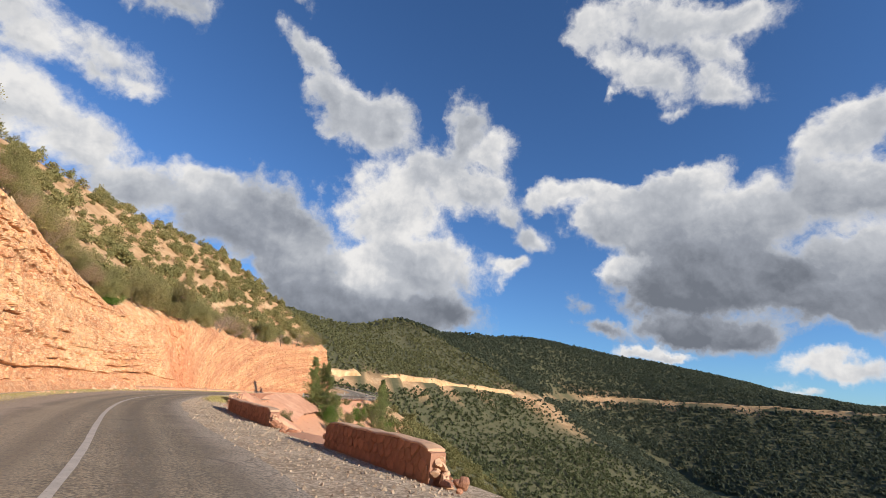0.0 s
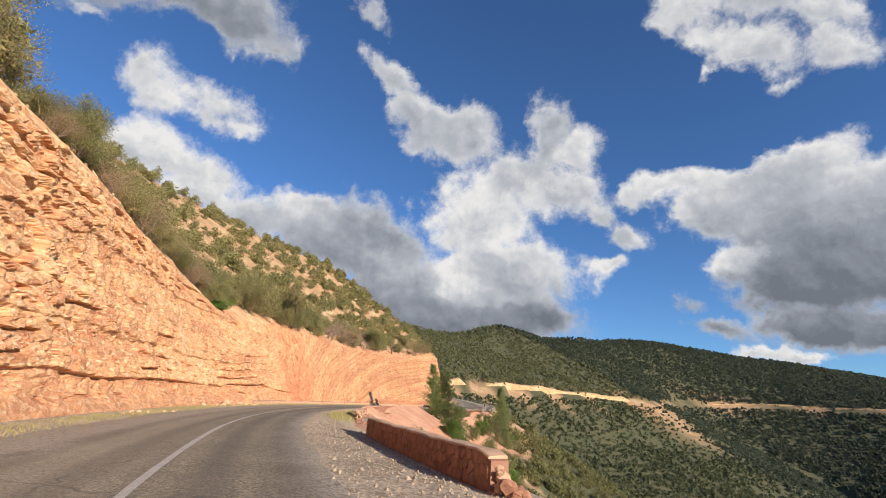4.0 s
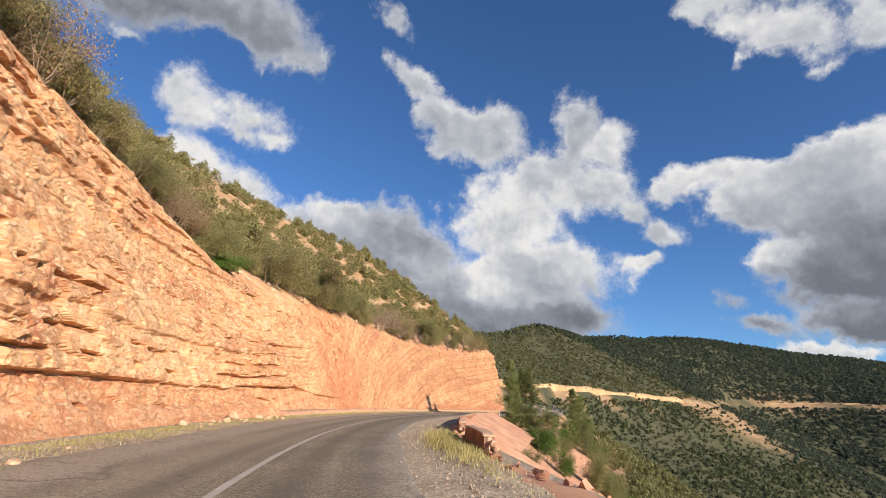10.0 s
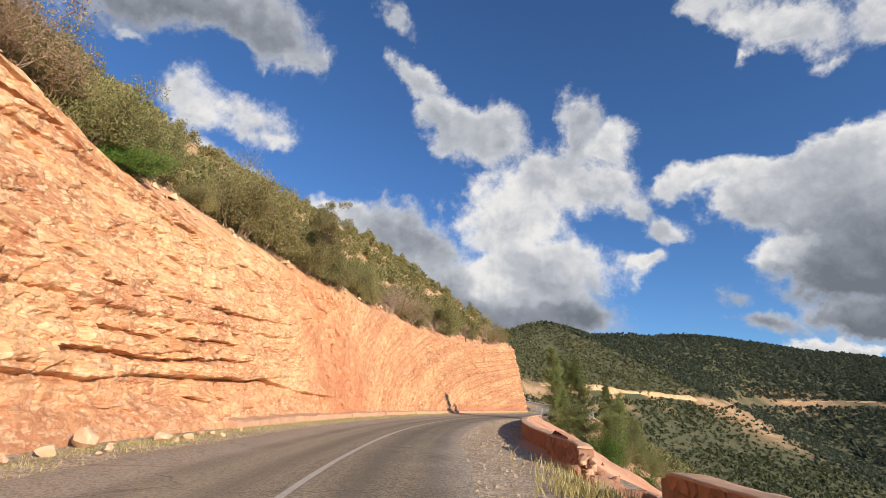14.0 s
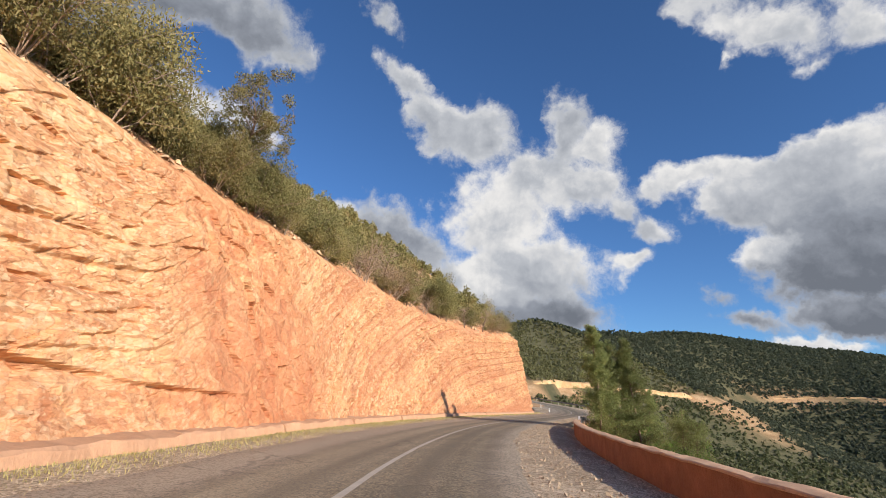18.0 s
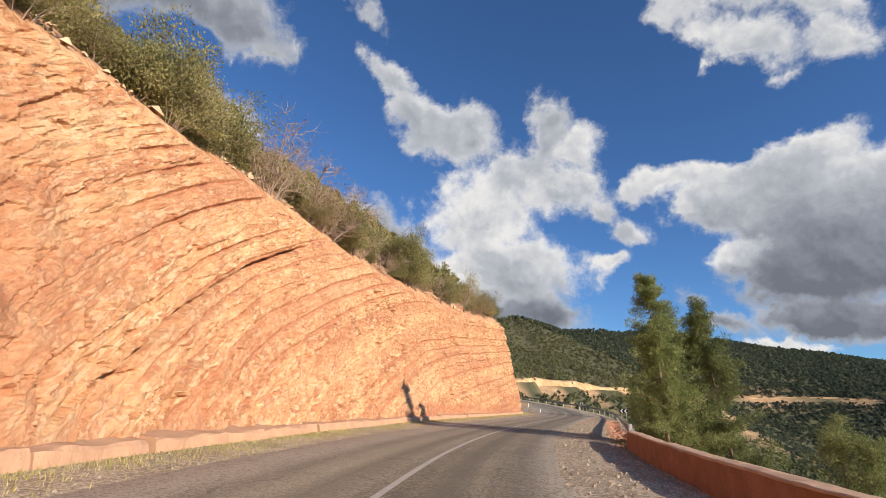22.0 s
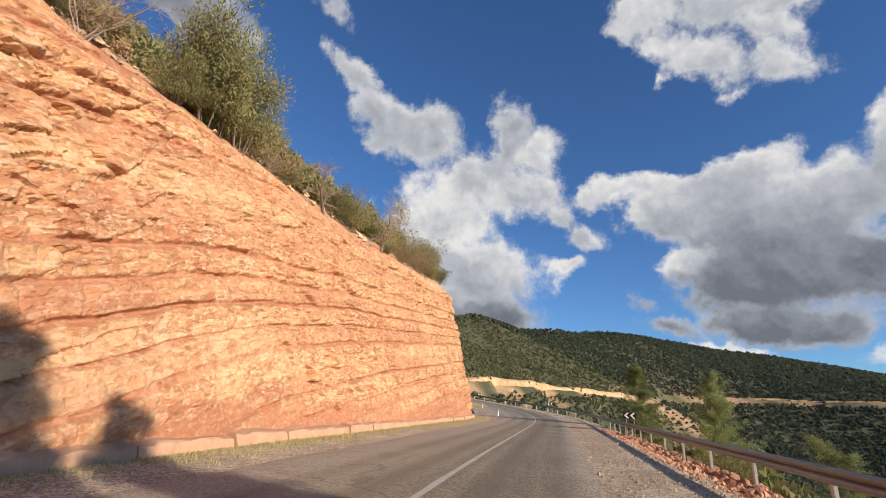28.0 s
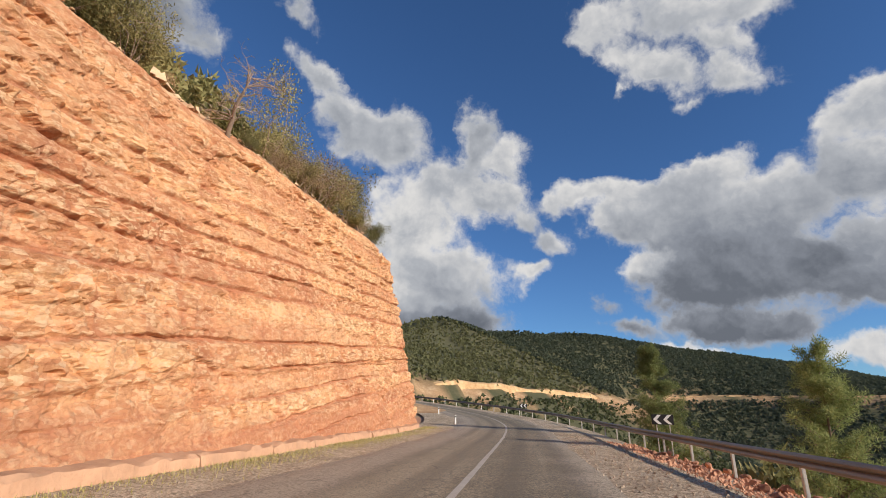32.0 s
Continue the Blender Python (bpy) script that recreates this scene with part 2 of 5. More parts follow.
def fbm(x, y, scale, octaves=4, seed=0):
    """Soft value noise for arrays, about -1 to 1."""
    x, y = np.asarray(x, float) / scale, np.asarray(y, float) / scale
    out, amp, total = 0.0, 1.0, 0.0
    for k in range(octaves):
        xi, yi = np.floor(x), np.floor(y)
        fx, fy = x - xi, y - yi
        fx, fy = fx * fx * (3 - 2 * fx), fy * fy * (3 - 2 * fy)

        def grain(a, b):
            h = np.sin(a * 127.1 + b * 311.7 + (seed + k) * 74.7) * 43758.5453
            return (h - np.floor(h)) * 2 - 1
        low = grain(xi, yi) * (1 - fx) + grain(xi + 1, yi) * fx
        high = grain(xi, yi + 1) * (1 - fx) + grain(xi + 1, yi + 1) * fx
        out, total = out + amp * (low * (1 - fy) + high * fy), total + amp
        x, y, amp = x * 2.03, y * 2.03, amp * 0.5
    return out / total


def cells(x, y, seed=0):
    """Broken facets: for each point its cell's own value, the place across the cell, and the distance to the cell's rim."""
    xi, yi = np.floor(x), np.floor(y)
    best, second = np.full(x.shape, 9.0), np.full(x.shape, 9.0)
    val, ux, uy = np.zeros(x.shape), np.zeros(x.shape), np.zeros(x.shape)

    def hashed(a, b, k):
        h = np.sin(a * 127.1 + b * 311.7 + k * 74.7 + seed * 19.3) * 43758.5453
        return h - np.floor(h)
    for i in (-1, 0, 1):
        for j in (-1, 0, 1):
            cx, cy = xi + i, yi + j
            dx, dy = x - cx - hashed(cx, cy, 1), y - cy - hashed(cx, cy, 2)
            d = np.hypot(dx, dy)
            near = d < best
            second = np.where(near, best, np.minimum(second, d))
            best = np.where(near, d, best)
            val = np.where(near, hashed(cx, cy, 3), val)
            ux = np.where(near, dx * (hashed(cx, cy, 4) - 0.5), ux)
            uy = np.where(near, dy * (hashed(cx, cy, 5) - 0.5), uy)
    return val, ux + uy, second - best


def foot(s):
    return np.interp(s, [-80, 20, 45, 60, 85, 105, 120, 145, 168, 171.5, 173, 176, 190, 215, 400], [6.0, 6.1, 6.3, 6.6, 6.7, 6.8, 7.2, 7.3, 7.2, 7.25, 8.4, 13, 26, 40, 40])


def batter(s):
    return np.interp(s, [-80, 40, 60, 90, 110, 140, 160, 175], [0.24, 0.26, 0.40, 0.38, 0.30, 0.28, 0.24, 0.22])


def cliff_top(s):
    """Height of the cliff's edge above the road."""
    return np.interp(s, [-80, 0, 35, 50, 57, 62, 66, 72, 78, 90, 105, 120, 130, 140, 150, 165, 172, 200, 240, 400],
                     [11, 11.5, 12.0, 12.3, 11.9, 10.6, 9.5, 9.6, 10.2, 11.0, 11.2, 11.2, 11.4, 12.2, 13.2, 14.7, 15.0, 15, 15, 10]) + 0.45 * fbm(s, 0 * s, 5.0, 3, 5)


def edge(s):
    return foot(s) + batter(s) * cliff_top(s)


CREST = np.array([(-260, 500, 120), (-160, 600, 112), (-68, 650, 97), (12, 715, 92), (80, 784, 127), (160, 850, 116), (246, 917, 128), (330, 1000, 140), (420, 1070, 157),
                  (530, 1110, 152), (650, 1126, 142), (862, 1103, 121), (976, 1072, 100), (1115, 1003, 59), (1238, 933, 18), (1600, 900, -20)], float)

SPUR = np.array([(80, 784, 127), (125, 735, 98), (170, 690, 70), (210, 648, 42), (240, 612, 17)], float)


def hill(x, y):
    """Height of the ground."""
    shape = np.shape(x)
    x, y = np.ravel(x).astype(float), np.ravel(y).astype(float)
    s, o = station(x, y)
    d, z0 = np.abs(o), line_z(s)
    # uphill, near: the slope above the cliff
    top = edge(s)
    near = np.where(o < top + 0.15, z0 - 0.12, z0 + cliff_top(s) - 0.15 + 0.74 * (o - top) + 0.5 * fbm(x, y, 6, 4, 2) * np.clip((o - top) / 4, 0, 1))
    near = np.where(near > 45, 45 + (near - 45) * 0.35, near)
    # uphill, far: from the road to the ridge
    cr, cz = [], []
    for ridge in (CREST, SPUR):
        run = np.r_[0, np.cumsum(np.hypot(*np.diff(ridge[:, :2], axis=0).T))]
        cr.append(resample(ridge[:, :2], 15.0))
        cz.append(np.interp(np.linspace(0, run[-1], len(cr[-1])), run, ridge[:, 2]))
    cr, cz = np.concatenate(cr), np.concatenate(cz)
    dc, zc = np.empty(len(x)), np.empty(len(x))
    for k in range(0, len(x), 4000):
        q = slice(k, k + 4000)
        d2 = (x[q, None] - cr[:, 0]) ** 2 + (y[q, None] - cr[:, 1]) ** 2
        w = 1 / (d2 + 900) ** 2
        dc[q], zc[q] = np.sqrt(d2.min(1)), (w * cz).sum(1) / w.sum(1)
    rise = d / (d + dc + 1e-6)
    folds = fbm(x, y, 210, 5, 9)
    bench = np.clip((d - 4.5) / 2.5, 0, 1)
    far = z0 - 0.1 + bench * (3.0 + 2.5 * fbm(s, 0 * s, 40, 2, 4)) + (zc - z0) * rise ** 0.92 + folds * 9 * np.clip(rise * (1 - rise) * 4, 0, 1)
    blend = np.clip((s - 195) / 60, 0, 1)
    up = near * (1 - blend) + far * blend
    # downhill
    lip = np.where(s < S_END, 7.2, 5.0)
    fall = np.clip(d - lip, 0, None)
    down = z0 - 0.12 - 0.25 * np.clip((d - 5.6) / 1.6, 0, 1) - 0.62 * fall + np.where(fall > 60, (fall - 60) * 0.22, 0)
    down += 0.5 * fbm(x, y, 5, 4, 3) * np.clip(fall / 3, 0, 1) + folds * 26 * np.clip((fall - 30) / 200, 0, 1)
    down = np.maximum(down, -190 + 20 * folds)
    for at, half, lift in ((70, 6.5, 0.75), (18, 2.6, 0.35), (44, 5.0, 0.25)):
        down += lift * np.exp(-((s - at) / half) ** 2 - ((d - 7.5) / 0.9) ** 2)
    z = np.where(o > 0, up, down)
    return z.reshape(shape)


# ---- materials ----
def material(name):
    m = bpy.data.materials.new(name)
    m.use_nodes = True
    nd = Nodes(m.node_tree)
    bsdf = nd.n("ShaderNodeBsdfPrincipled")
    nd.link(bsdf.outputs[0], nd.n("ShaderNodeOutputMaterial").inputs[0])
    return m, nd, bsdf


def finish(nd, bsdf, colour, rough=0.9, height=None, strength=0.4, distance=0.03, metal=0.0, spec=0.25):
    for key, value in (("Base Color", colour), ("Roughness", rough)):
        if hasattr(value, "node"):
            nd.link(value, bsdf.inputs[key])
        else:
            bsdf.inputs[key].default_value = value if key == "Roughness" else (*value, 1.0)
    bsdf.inputs["Metallic"].default_value, bsdf.inputs["Specular IOR Level"].default_value = metal, spec
    if height is not None:
        nd.link(nd.n("ShaderNodeBump", Strength=strength, Distance=distance, Height=height).outputs[0], bsdf.inputs["Normal"])


def where(nd):
    return nd.n("ShaderNodeTexCoord").outputs["Object"]


def rock_material():
    m, nd, b = material("bedded_rock")
    uv = nd.n("ShaderNodeUVMap")
    uv.uv_map = "beds"
    pos = where(nd)
    beds = uv.outputs[0]
    shaken = nd.vec("MULTIPLY_ADD", nd.n("ShaderNodeTexNoise", Vector=beds, Scale=0.8, Detail=4.0).outputs[1], (0.5, 0.16, 0.0), beds)
    thick = nd.noise(nd.vec("MULTIPLY", shaken, (0.06, 0.62, 1.0)), 1.0, 2.0, 0.5)
    thin = nd.noise(nd.vec("MULTIPLY", shaken, (0.22, 3.4, 1.0)), 1.0, 5.0, 0.62)
    blocks = nd.n("ShaderNodeTexVoronoi", Vector=nd.vec("MULTIPLY", shaken, (1.25, 3.3, 1.0)), Scale=1.0, Randomness=1.0).outputs["Color"]
    chips = nd.n("ShaderNodeTexVoronoi", Vector=nd.vec("MULTIPLY", shaken, (3.6, 8.5, 1.0)), Scale=1.0).outputs["Color"]
    chip = nd.n("ShaderNodeSeparateColor", Color=chips).outputs[0]
    flakes = nd.n("ShaderNodeTexVoronoi", Vector=nd.vec("MULTIPLY", shaken, (8.0, 15.0, 1.0)), Scale=1.0).outputs["Color"]
    flake = nd.n("ShaderNodeSeparateColor", Color=flakes).outputs[0]
    mud = nd.n("ShaderNodeAttribute")
    mud.attribute_name = "mudstone"
    blot = nd.noise(pos, 0.42, 6.0, 0.62)
    grain = nd.noise(pos, 6.0, 9.0, 0.70)
    f = nd.math("MULTIPLY_ADD", thick, 1.35, nd.math("MULTIPLY_ADD", thin, 0.75, nd.math("MULTIPLY_ADD", blot, 1.1, -1.12)))
    col = nd.ramp(f, (0.10, (0.50, 0.20, 0.095)), (0.34, (0.65, 0.315, 0.152)), (0.56, (0.75, 0.395, 0.19)), (0.82, (0.82, 0.495, 0.26)))
    tone = nd.math("MULTIPLY_ADD", nd.n("ShaderNodeSeparateColor", Color=blocks).outputs[0], 0.46, 0.80)
    col = nd.mix(0.8, col, nd.n("ShaderNodeCombineColor", Red=tone, Green=tone, Blue=tone).outputs[0], "MULTIPLY")
    col = nd.mix(nd.span(grain, 0.47, 0.66, 0.0, 0.55), col, (0.86, 0.56, 0.34))
    streak = nd.noise(nd.vec("MULTIPLY", pos, (1.6, 1.6, 0.12)), 0.9, 4.0, 0.6)
    col = nd.mix(nd.span(streak, 0.53, 0.70, 0.0, 0.55), col, (0.50, 0.165, 0.08))
    col = nd.mix(nd.span(nd.math("MULTIPLY_ADD", flake, 0.5, nd.math("MULTIPLY", chip, 0.7)), 0.60, 1.04, 0.0, 0.78), col, (0.87, 0.61, 0.37))
    col = nd.mix(nd.span(nd.math("MULTIPLY_ADD", flake, 0.6, chip), 0.15, 0.65, 0.48, 0.0), col, (0.42, 0.165, 0.08))
    # the crushed zone: jumbled blocks that follow no bed
    crush = nd.n("ShaderNodeAttribute")
    crush.attribute_name = "crushed"
    jumble = nd.vec("MULTIPLY_ADD", nd.n("ShaderNodeTexNoise", Vector=pos, Scale=0.7, Detail=4.0).outputs[1], (0.8, 0.8, 0.8), nd.vec("MULTIPLY", pos, (1.0, 1.0, 1.25)))
    lumps = nd.n("ShaderNodeSeparateColor", Color=nd.n("ShaderNodeTexVoronoi", Vector=jumble, Scale=1.5).outputs["Color"]).outputs[0]
    bits = nd.n("ShaderNodeSeparateColor", Color=nd.n("ShaderNodeTexVoronoi", Vector=jumble, Scale=5.5).outputs["Color"]).outputs[0]
    mess = nd.math("MULTIPLY_ADD", lumps, 0.35, nd.math("MULTIPLY_ADD", bits, 0.30, nd.math("MULTIPLY_ADD", blot, 0.8, -0.20)))
    broken_col = nd.ramp(mess, (0.15, (0.45, 0.165, 0.075)), (0.40, (0.60, 0.255, 0.12)), (0.62, (0.70, 0.36, 0.18)), (0.85, (0.83, 0.54, 0.30)))
    broken_col = nd.mix(nd.span(streak, 0.50, 0.66, 0.0, 0.6), broken_col, (0.47, 0.155, 0.075))
    col = nd.mix(crush.outputs["Fac"], col, broken_col)
    col = nd.mix(nd.math("MULTIPLY", mud.outputs["Fac"], nd.span(grain, 0.35, 0.62, 0.95, 0.55)), col, (0.55, 0.225, 0.12))
    h = nd.math("MULTIPLY_ADD", grain, 0.9, nd.math("MULTIPLY_ADD", thin, 0.6, nd.math("MULTIPLY_ADD", chip, 1.0, nd.math("MULTIPLY", flake, 0.6))))
    h = nd.math("MULTIPLY_ADD", nd.n("ShaderNodeSeparateColor", Color=blocks).outputs[1], 0.7, h)
    h_mess = nd.math("MULTIPLY_ADD", grain, 0.9, nd.math("MULTIPLY_ADD", bits, 0.8, nd.math("MULTIPLY", lumps, 1.0)))
    h = nd.math("ADD", nd.math("MULTIPLY", h, nd.math("SUBTRACT", 1.0, crush.outputs["Fac"])), nd.math("MULTIPLY", h_mess, crush.outputs["Fac"]))
    fine = nd.n("ShaderNodeAttribute")
    fine.attribute_name = "splintered"
    h = nd.math("MULTIPLY", h, nd.math("MULTIPLY_ADD", fine.outputs["Fac"], 0.3, 1.0))
    finish(nd, b, col, 0.95, h, 1.0, 0.11, spec=0.12)
    return m


def soil_material(name, a, b_, c, scale=0.6, bump=0.06, litter=None):
    m, nd, b = material(name)
    pos = where(nd)
    big, mid, fine = nd.noise(pos, 0.11, 4.0), nd.noise(pos, scale, 6.0, 0.62), nd.noise(pos, 9.0, 6.0, 0.7)
    col = nd.ramp(nd.math("MULTIPLY_ADD", big, 0.5, nd.math("MULTIPLY", mid, 0.55)), (0.36, a), (0.54, b_), (0.68, c))
    col = nd.mix(nd.span(fine, 0.5, 0.72, 0.0, 0.45), col, tuple(min(1, v * 1.5) for v in b_))
    if litter:
        bank = nd.n("ShaderNodeAttribute")
        bank.attribute_name = "red_bank"
        col = nd.mix(nd.math("MULTIPLY", bank.outputs["Fac"], nd.span(mid, 0.3, 0.7, 1.0, 0.7)), col, (0.60, 0.315, 0.195))
        cover = nd.n("ShaderNodeAttribute")
        cover.attribute_name = "cover"
        col = nd.mix(nd.math("MULTIPLY", cover.outputs["Fac"], nd.span(nd.math("ADD", big, mid), 0.7, 1.25, 1.0, 0.92)), col, litter)
    finish(nd, b, col, 0.95, nd.math("ADD", fine, mid), 0.6, bump, spec=0.1)
    return m


def gravel_material(name, cols, scale=38.0):
    m, nd, b = material(name)
    pos = where(nd)
    vor = nd.n("ShaderNodeTexVoronoi", Vector=pos, Scale=scale)
    coarse = nd.n("ShaderNodeSeparateColor", Color=nd.n("ShaderNodeTexVoronoi", Vector=pos, Scale=scale * 0.4).outputs["Color"]).outputs[0]
    pebble = nd.n("ShaderNodeSeparateColor", Color=vor.outputs["Color"]).outputs[0]
    big = nd.noise(pos, 0.5, 5.0, 0.6)
    col = nd.ramp(nd.math("MULTIPLY_ADD", pebble, 0.6, nd.math("MULTIPLY_ADD", coarse, 0.35, nd.math("MULTIPLY_ADD", big, 0.9, -0.45))), (0.2, cols[0]), (0.5, cols[1]), (0.8, cols[2]))
    h = nd.math("MULTIPLY_ADD", vor.outputs["Distance"], -0.6, nd.noise(pos, 4.0, 5.0))
    finish(nd, b, col, 0.92, h, 0.7, 0.02, spec=0.15)
    return m


def asphalt_material():
    m, nd, b = material("worn_asphalt")
    uv = nd.n("ShaderNodeUVMap")
    uv.uv_map = "road"
    pos = where(nd)
    across = nd.n("ShaderNodeSeparateXYZ", Vector=uv.outputs[0]).outputs[1]
    vor = nd.n("ShaderNodeTexVoronoi", Vector=pos, Scale=30.0)
    chips = nd.n("ShaderNodeSeparateColor", Color=vor.outputs["Color"]).outputs[0]
    streaks = nd.noise(nd.vec("MULTIPLY", uv.outputs[0], (0.05, 1.6, 1.0)), 1.0, 6.0, 0.65)
    blot = nd.noise(pos, 0.35, 5.0, 0.6)
    f = nd.math("MULTIPLY_ADD", chips, 0.60, nd.math("MULTIPLY_ADD", streaks, 0.6, nd.math("MULTIPLY_ADD", blot, 0.4, -0.42)))
    col = nd.ramp(f, (0.1, (0.125, 0.104, 0.072)), (0.45, (0.275, 0.224, 0.150)), (0.85, (0.50, 0.405, 0.275)))
    col = nd.mix(nd.math("MULTIPLY", nd.span(across, -0.2, 1.2, 0.0, 0.5), nd.span(chips, 0.0, 0.7, 0.45, 1.0)), col, (0.45, 0.365, 0.255))
    # wheel tracks polished dark, grit along both edges and the middle
    track = nd.math("ABSOLUTE", nd.math("SUBTRACT", nd.math("ABSOLUTE", across), 1.75))
    wheel = nd.math("ABSOLUTE", nd.math("SUBTRACT", track, 0.75))
    worn = nd.math("MULTIPLY", nd.span(wheel, 0.05, 0.55, 0.62, 0.0), nd.span(streaks, 0.3, 0.6, 0.4, 1.0))
    col = nd.mix(worn, col, (0.135, 0.112, 0.080))
    grit = nd.math("MULTIPLY", nd.span(nd.math("ADD", nd.math("ABSOLUTE", across), nd.math("MULTIPLY_ADD", blot, 1.6, -0.8)), 1.9, 3.3), nd.span(chips, 0.1, 0.8, 0.1, 0.95))
    col = nd.mix(grit, col, (0.46, 0.375, 0.285))
    crack = nd.n("ShaderNodeTexVoronoi", Vector=nd.vec("MULTIPLY_ADD", nd.n("ShaderNodeTexNoise", Vector=pos, Scale=0.9, Detail=4.0).outputs[1], (1.6, 1.6, 0), pos), Scale=0.28)
    crack.feature = "DISTANCE_TO_EDGE"
    line = nd.math("MULTIPLY", nd.span(crack.outputs["Distance"], 0.004, 0.014, 1.0, 0.0), nd.span(blot, 0.45, 0.55))
    col = nd.mix(nd.math("MULTIPLY", line, 0.35), col, (0.05, 0.045, 0.04))
    h = nd.math("MULTIPLY_ADD", vor.outputs["Distance"], -0.7, nd.math("MULTIPLY", line, -0.6))
    finish(nd, b, col, nd.span(chips, 0.0, 1.0, 0.68, 0.9), h, 0.55, 0.012, spec=0.3)
    return m


def plain_material(name, colour, vary=0.25, rough=0.85, scale=3.0, bump=0.01, metal=0.0, spec=0.3, dirt=None, each=0.0):
    m, nd, b = material(name)
    pos = where(nd)
    big, fine = nd.noise(pos, scale, 5.0, 0.6), nd.noise(pos, scale * 9, 5.0, 0.65)
    col = nd.mix(big, tuple(v * (1 - vary) for v in colour), tuple(min(1, v * (1 + vary)) for v in colour))
    col = nd.mix(nd.span(fine, 0.5, 0.75, 0.0, 0.5), col, dirt or tuple(v * 0.6 for v in colour))
    if each:
        tone = nd.math("MULTIPLY_ADD", nd.n("ShaderNodeObjectInfo").outputs["Random"], 2 * each, 1 - each)
        col = nd.mix(1.0, col, nd.n("ShaderNodeCombineColor", Red=tone, Green=tone, Blue=tone).outputs[0], "MULTIPLY")
    finish(nd, b, col, rough, nd.math("ADD", big, fine), 0.5, bump, metal, spec)
    return m


def leaf_material(name, a, b_, c, dry=None, translucent=0.25):
    m, nd, b = material(name)
    rnd = nd.n("ShaderNodeNewGeometry").outputs["Random Per Island"]
    own = nd.n("ShaderNodeObjectInfo").outputs["Random"]
    col = nd.ramp(rnd, (0.0, a), (0.5, b_), (1.0, c))
    tone = nd.math("MULTIPLY_ADD", own, 0.5, 0.78)
    col = nd.mix(1.0, col, nd.n("ShaderNodeCombineColor", Red=tone, Green=tone, Blue=tone).outputs[0], "MULTIPLY")
    if dry:
        col = nd.mix(nd.span(own, 0.55, 0.9, 0.0, 0.7), col, dry)
    finish(nd, b, col, 0.75, spec=0.2)
    through_leaf = nd.n("ShaderNodeBsdfTranslucent", Color=col)
    both_sides = nd.n("ShaderNodeMixShader", Fac=translucent, i1=b.outputs[0], i2=through_leaf.outputs[0])
    nd.link(both_sides.outputs[0], nd.t.nodes["Material Output"].inputs[0])
    return m


ROCK = rock_material()
SOIL = soil_material("red_hill_soil", (0.33, 0.19, 0.10), (0.47, 0.295, 0.16), (0.63, 0.45, 0.27), litter=(0.088, 0.092, 0.050))
SOIL_BANK = soil_material("pink_bank_soil", (0.48, 0.24, 0.145), (0.60, 0.32, 0.20), (0.70, 0.42, 0.27))
GRAVEL = gravel_material("shoulder_gravel", ((0.27, 0.205, 0.135), (0.46, 0.355, 0.245), (0.68, 0.55, 0.395)), 25.0)
ASPHALT = asphalt_material()
PAINT = plain_material("worn_white_paint", (0.50, 0.45, 0.38), 0.30, 0.75, 2.6, dirt=(0.20, 0.17, 0.135))
CONCRETE = plain_material("pale_concrete", (0.52, 0.30, 0.18), 0.35, 0.9, 1.6, 0.05, dirt=(0.44, 0.22, 0.125))
STONE = plain_material("red_wall_stone", (0.41, 0.205, 0.125), 0.45, 0.95, 3.5, 0.09, dirt=(0.25, 0.115, 0.07), each=0.2)
MORTAR = plain_material("wall_mortar", (0.37, 0.195, 0.125), 0.4, 0.95, 3.0, 0.05)
CAP = plain_material("wall_cap_mortar", (0.60, 0.38, 0.24), 0.45, 0.95, 1.6, 0.02)
PLASTER = plain_material("stained_red_plaster", (0.35, 0.16, 0.095), 0.55, 0.95, 1.8, 0.09, dirt=(0.21, 0.092, 0.058))
STEEL = plain_material("weathered_galvanised_steel", (0.23, 0.185, 0.155), 0.25, 0.45, 1.5, 0.003, metal=0.6, spec=0.5)
POST = plain_material("post_steel", (0.50, 0.47, 0.43), 0.2, 0.5, 2.0, 0.003, metal=0.5)
OCHRE = soil_material("ochre_cut_bank", (0.40, 0.235, 0.115), (0.55, 0.36, 0.19), (0.68, 0.49, 0.29), 0.25, 0.2)
BARK = plain_material("grey_brown_bark", (0.20, 0.14, 0.10), 0.4, 0.95, 6.0, 0.02)
TWIG = plain_material("bare_grey_twigs", (0.36, 0.265, 0.20), 0.3, 0.95, 4.0, 0.01)
LEAF = leaf_material("shrub_leaves", (0.14, 0.139, 0.052), (0.215, 0.204, 0.082), (0.31, 0.275, 0.125), translucent=0.35)
LEAF_OLIVE = leaf_material("olive_shrub_leaves", (0.19, 0.17, 0.068), (0.28, 0.25, 0.10), (0.39, 0.33, 0.155), translucent=0.35)
LEAF_DRY = leaf_material("dry_shrub_leaves", (0.20, 0.13, 0.07), (0.31, 0.21, 0.115), (0.43, 0.31, 0.18))
LEAF_FRESH = leaf_material("fresh_green_leaves", (0.055, 0.11, 0.018), (0.10, 0.18, 0.03), (0.16, 0.24, 0.05))
NEEDLE = leaf_material("pine_needles", (0.130, 0.160, 0.058), (0.215, 0.250, 0.088), (0.32, 0.345, 0.14), translucent=0.42)
FOREST = leaf_material("hill_forest", (0.136, 0.138, 0.060), (0.166, 0.164, 0.074), (0.195, 0.188, 0.092), translucent=0.45)
# cloud shade and haze over the far hills are put into this darker, bluer green
FOREST_SHADED = leaf_material("shaded_far_hill_forest", (0.066, 0.080, 0.051), (0.078, 0.092, 0.058), (0.092, 0.104, 0.065), translucent=0.45)
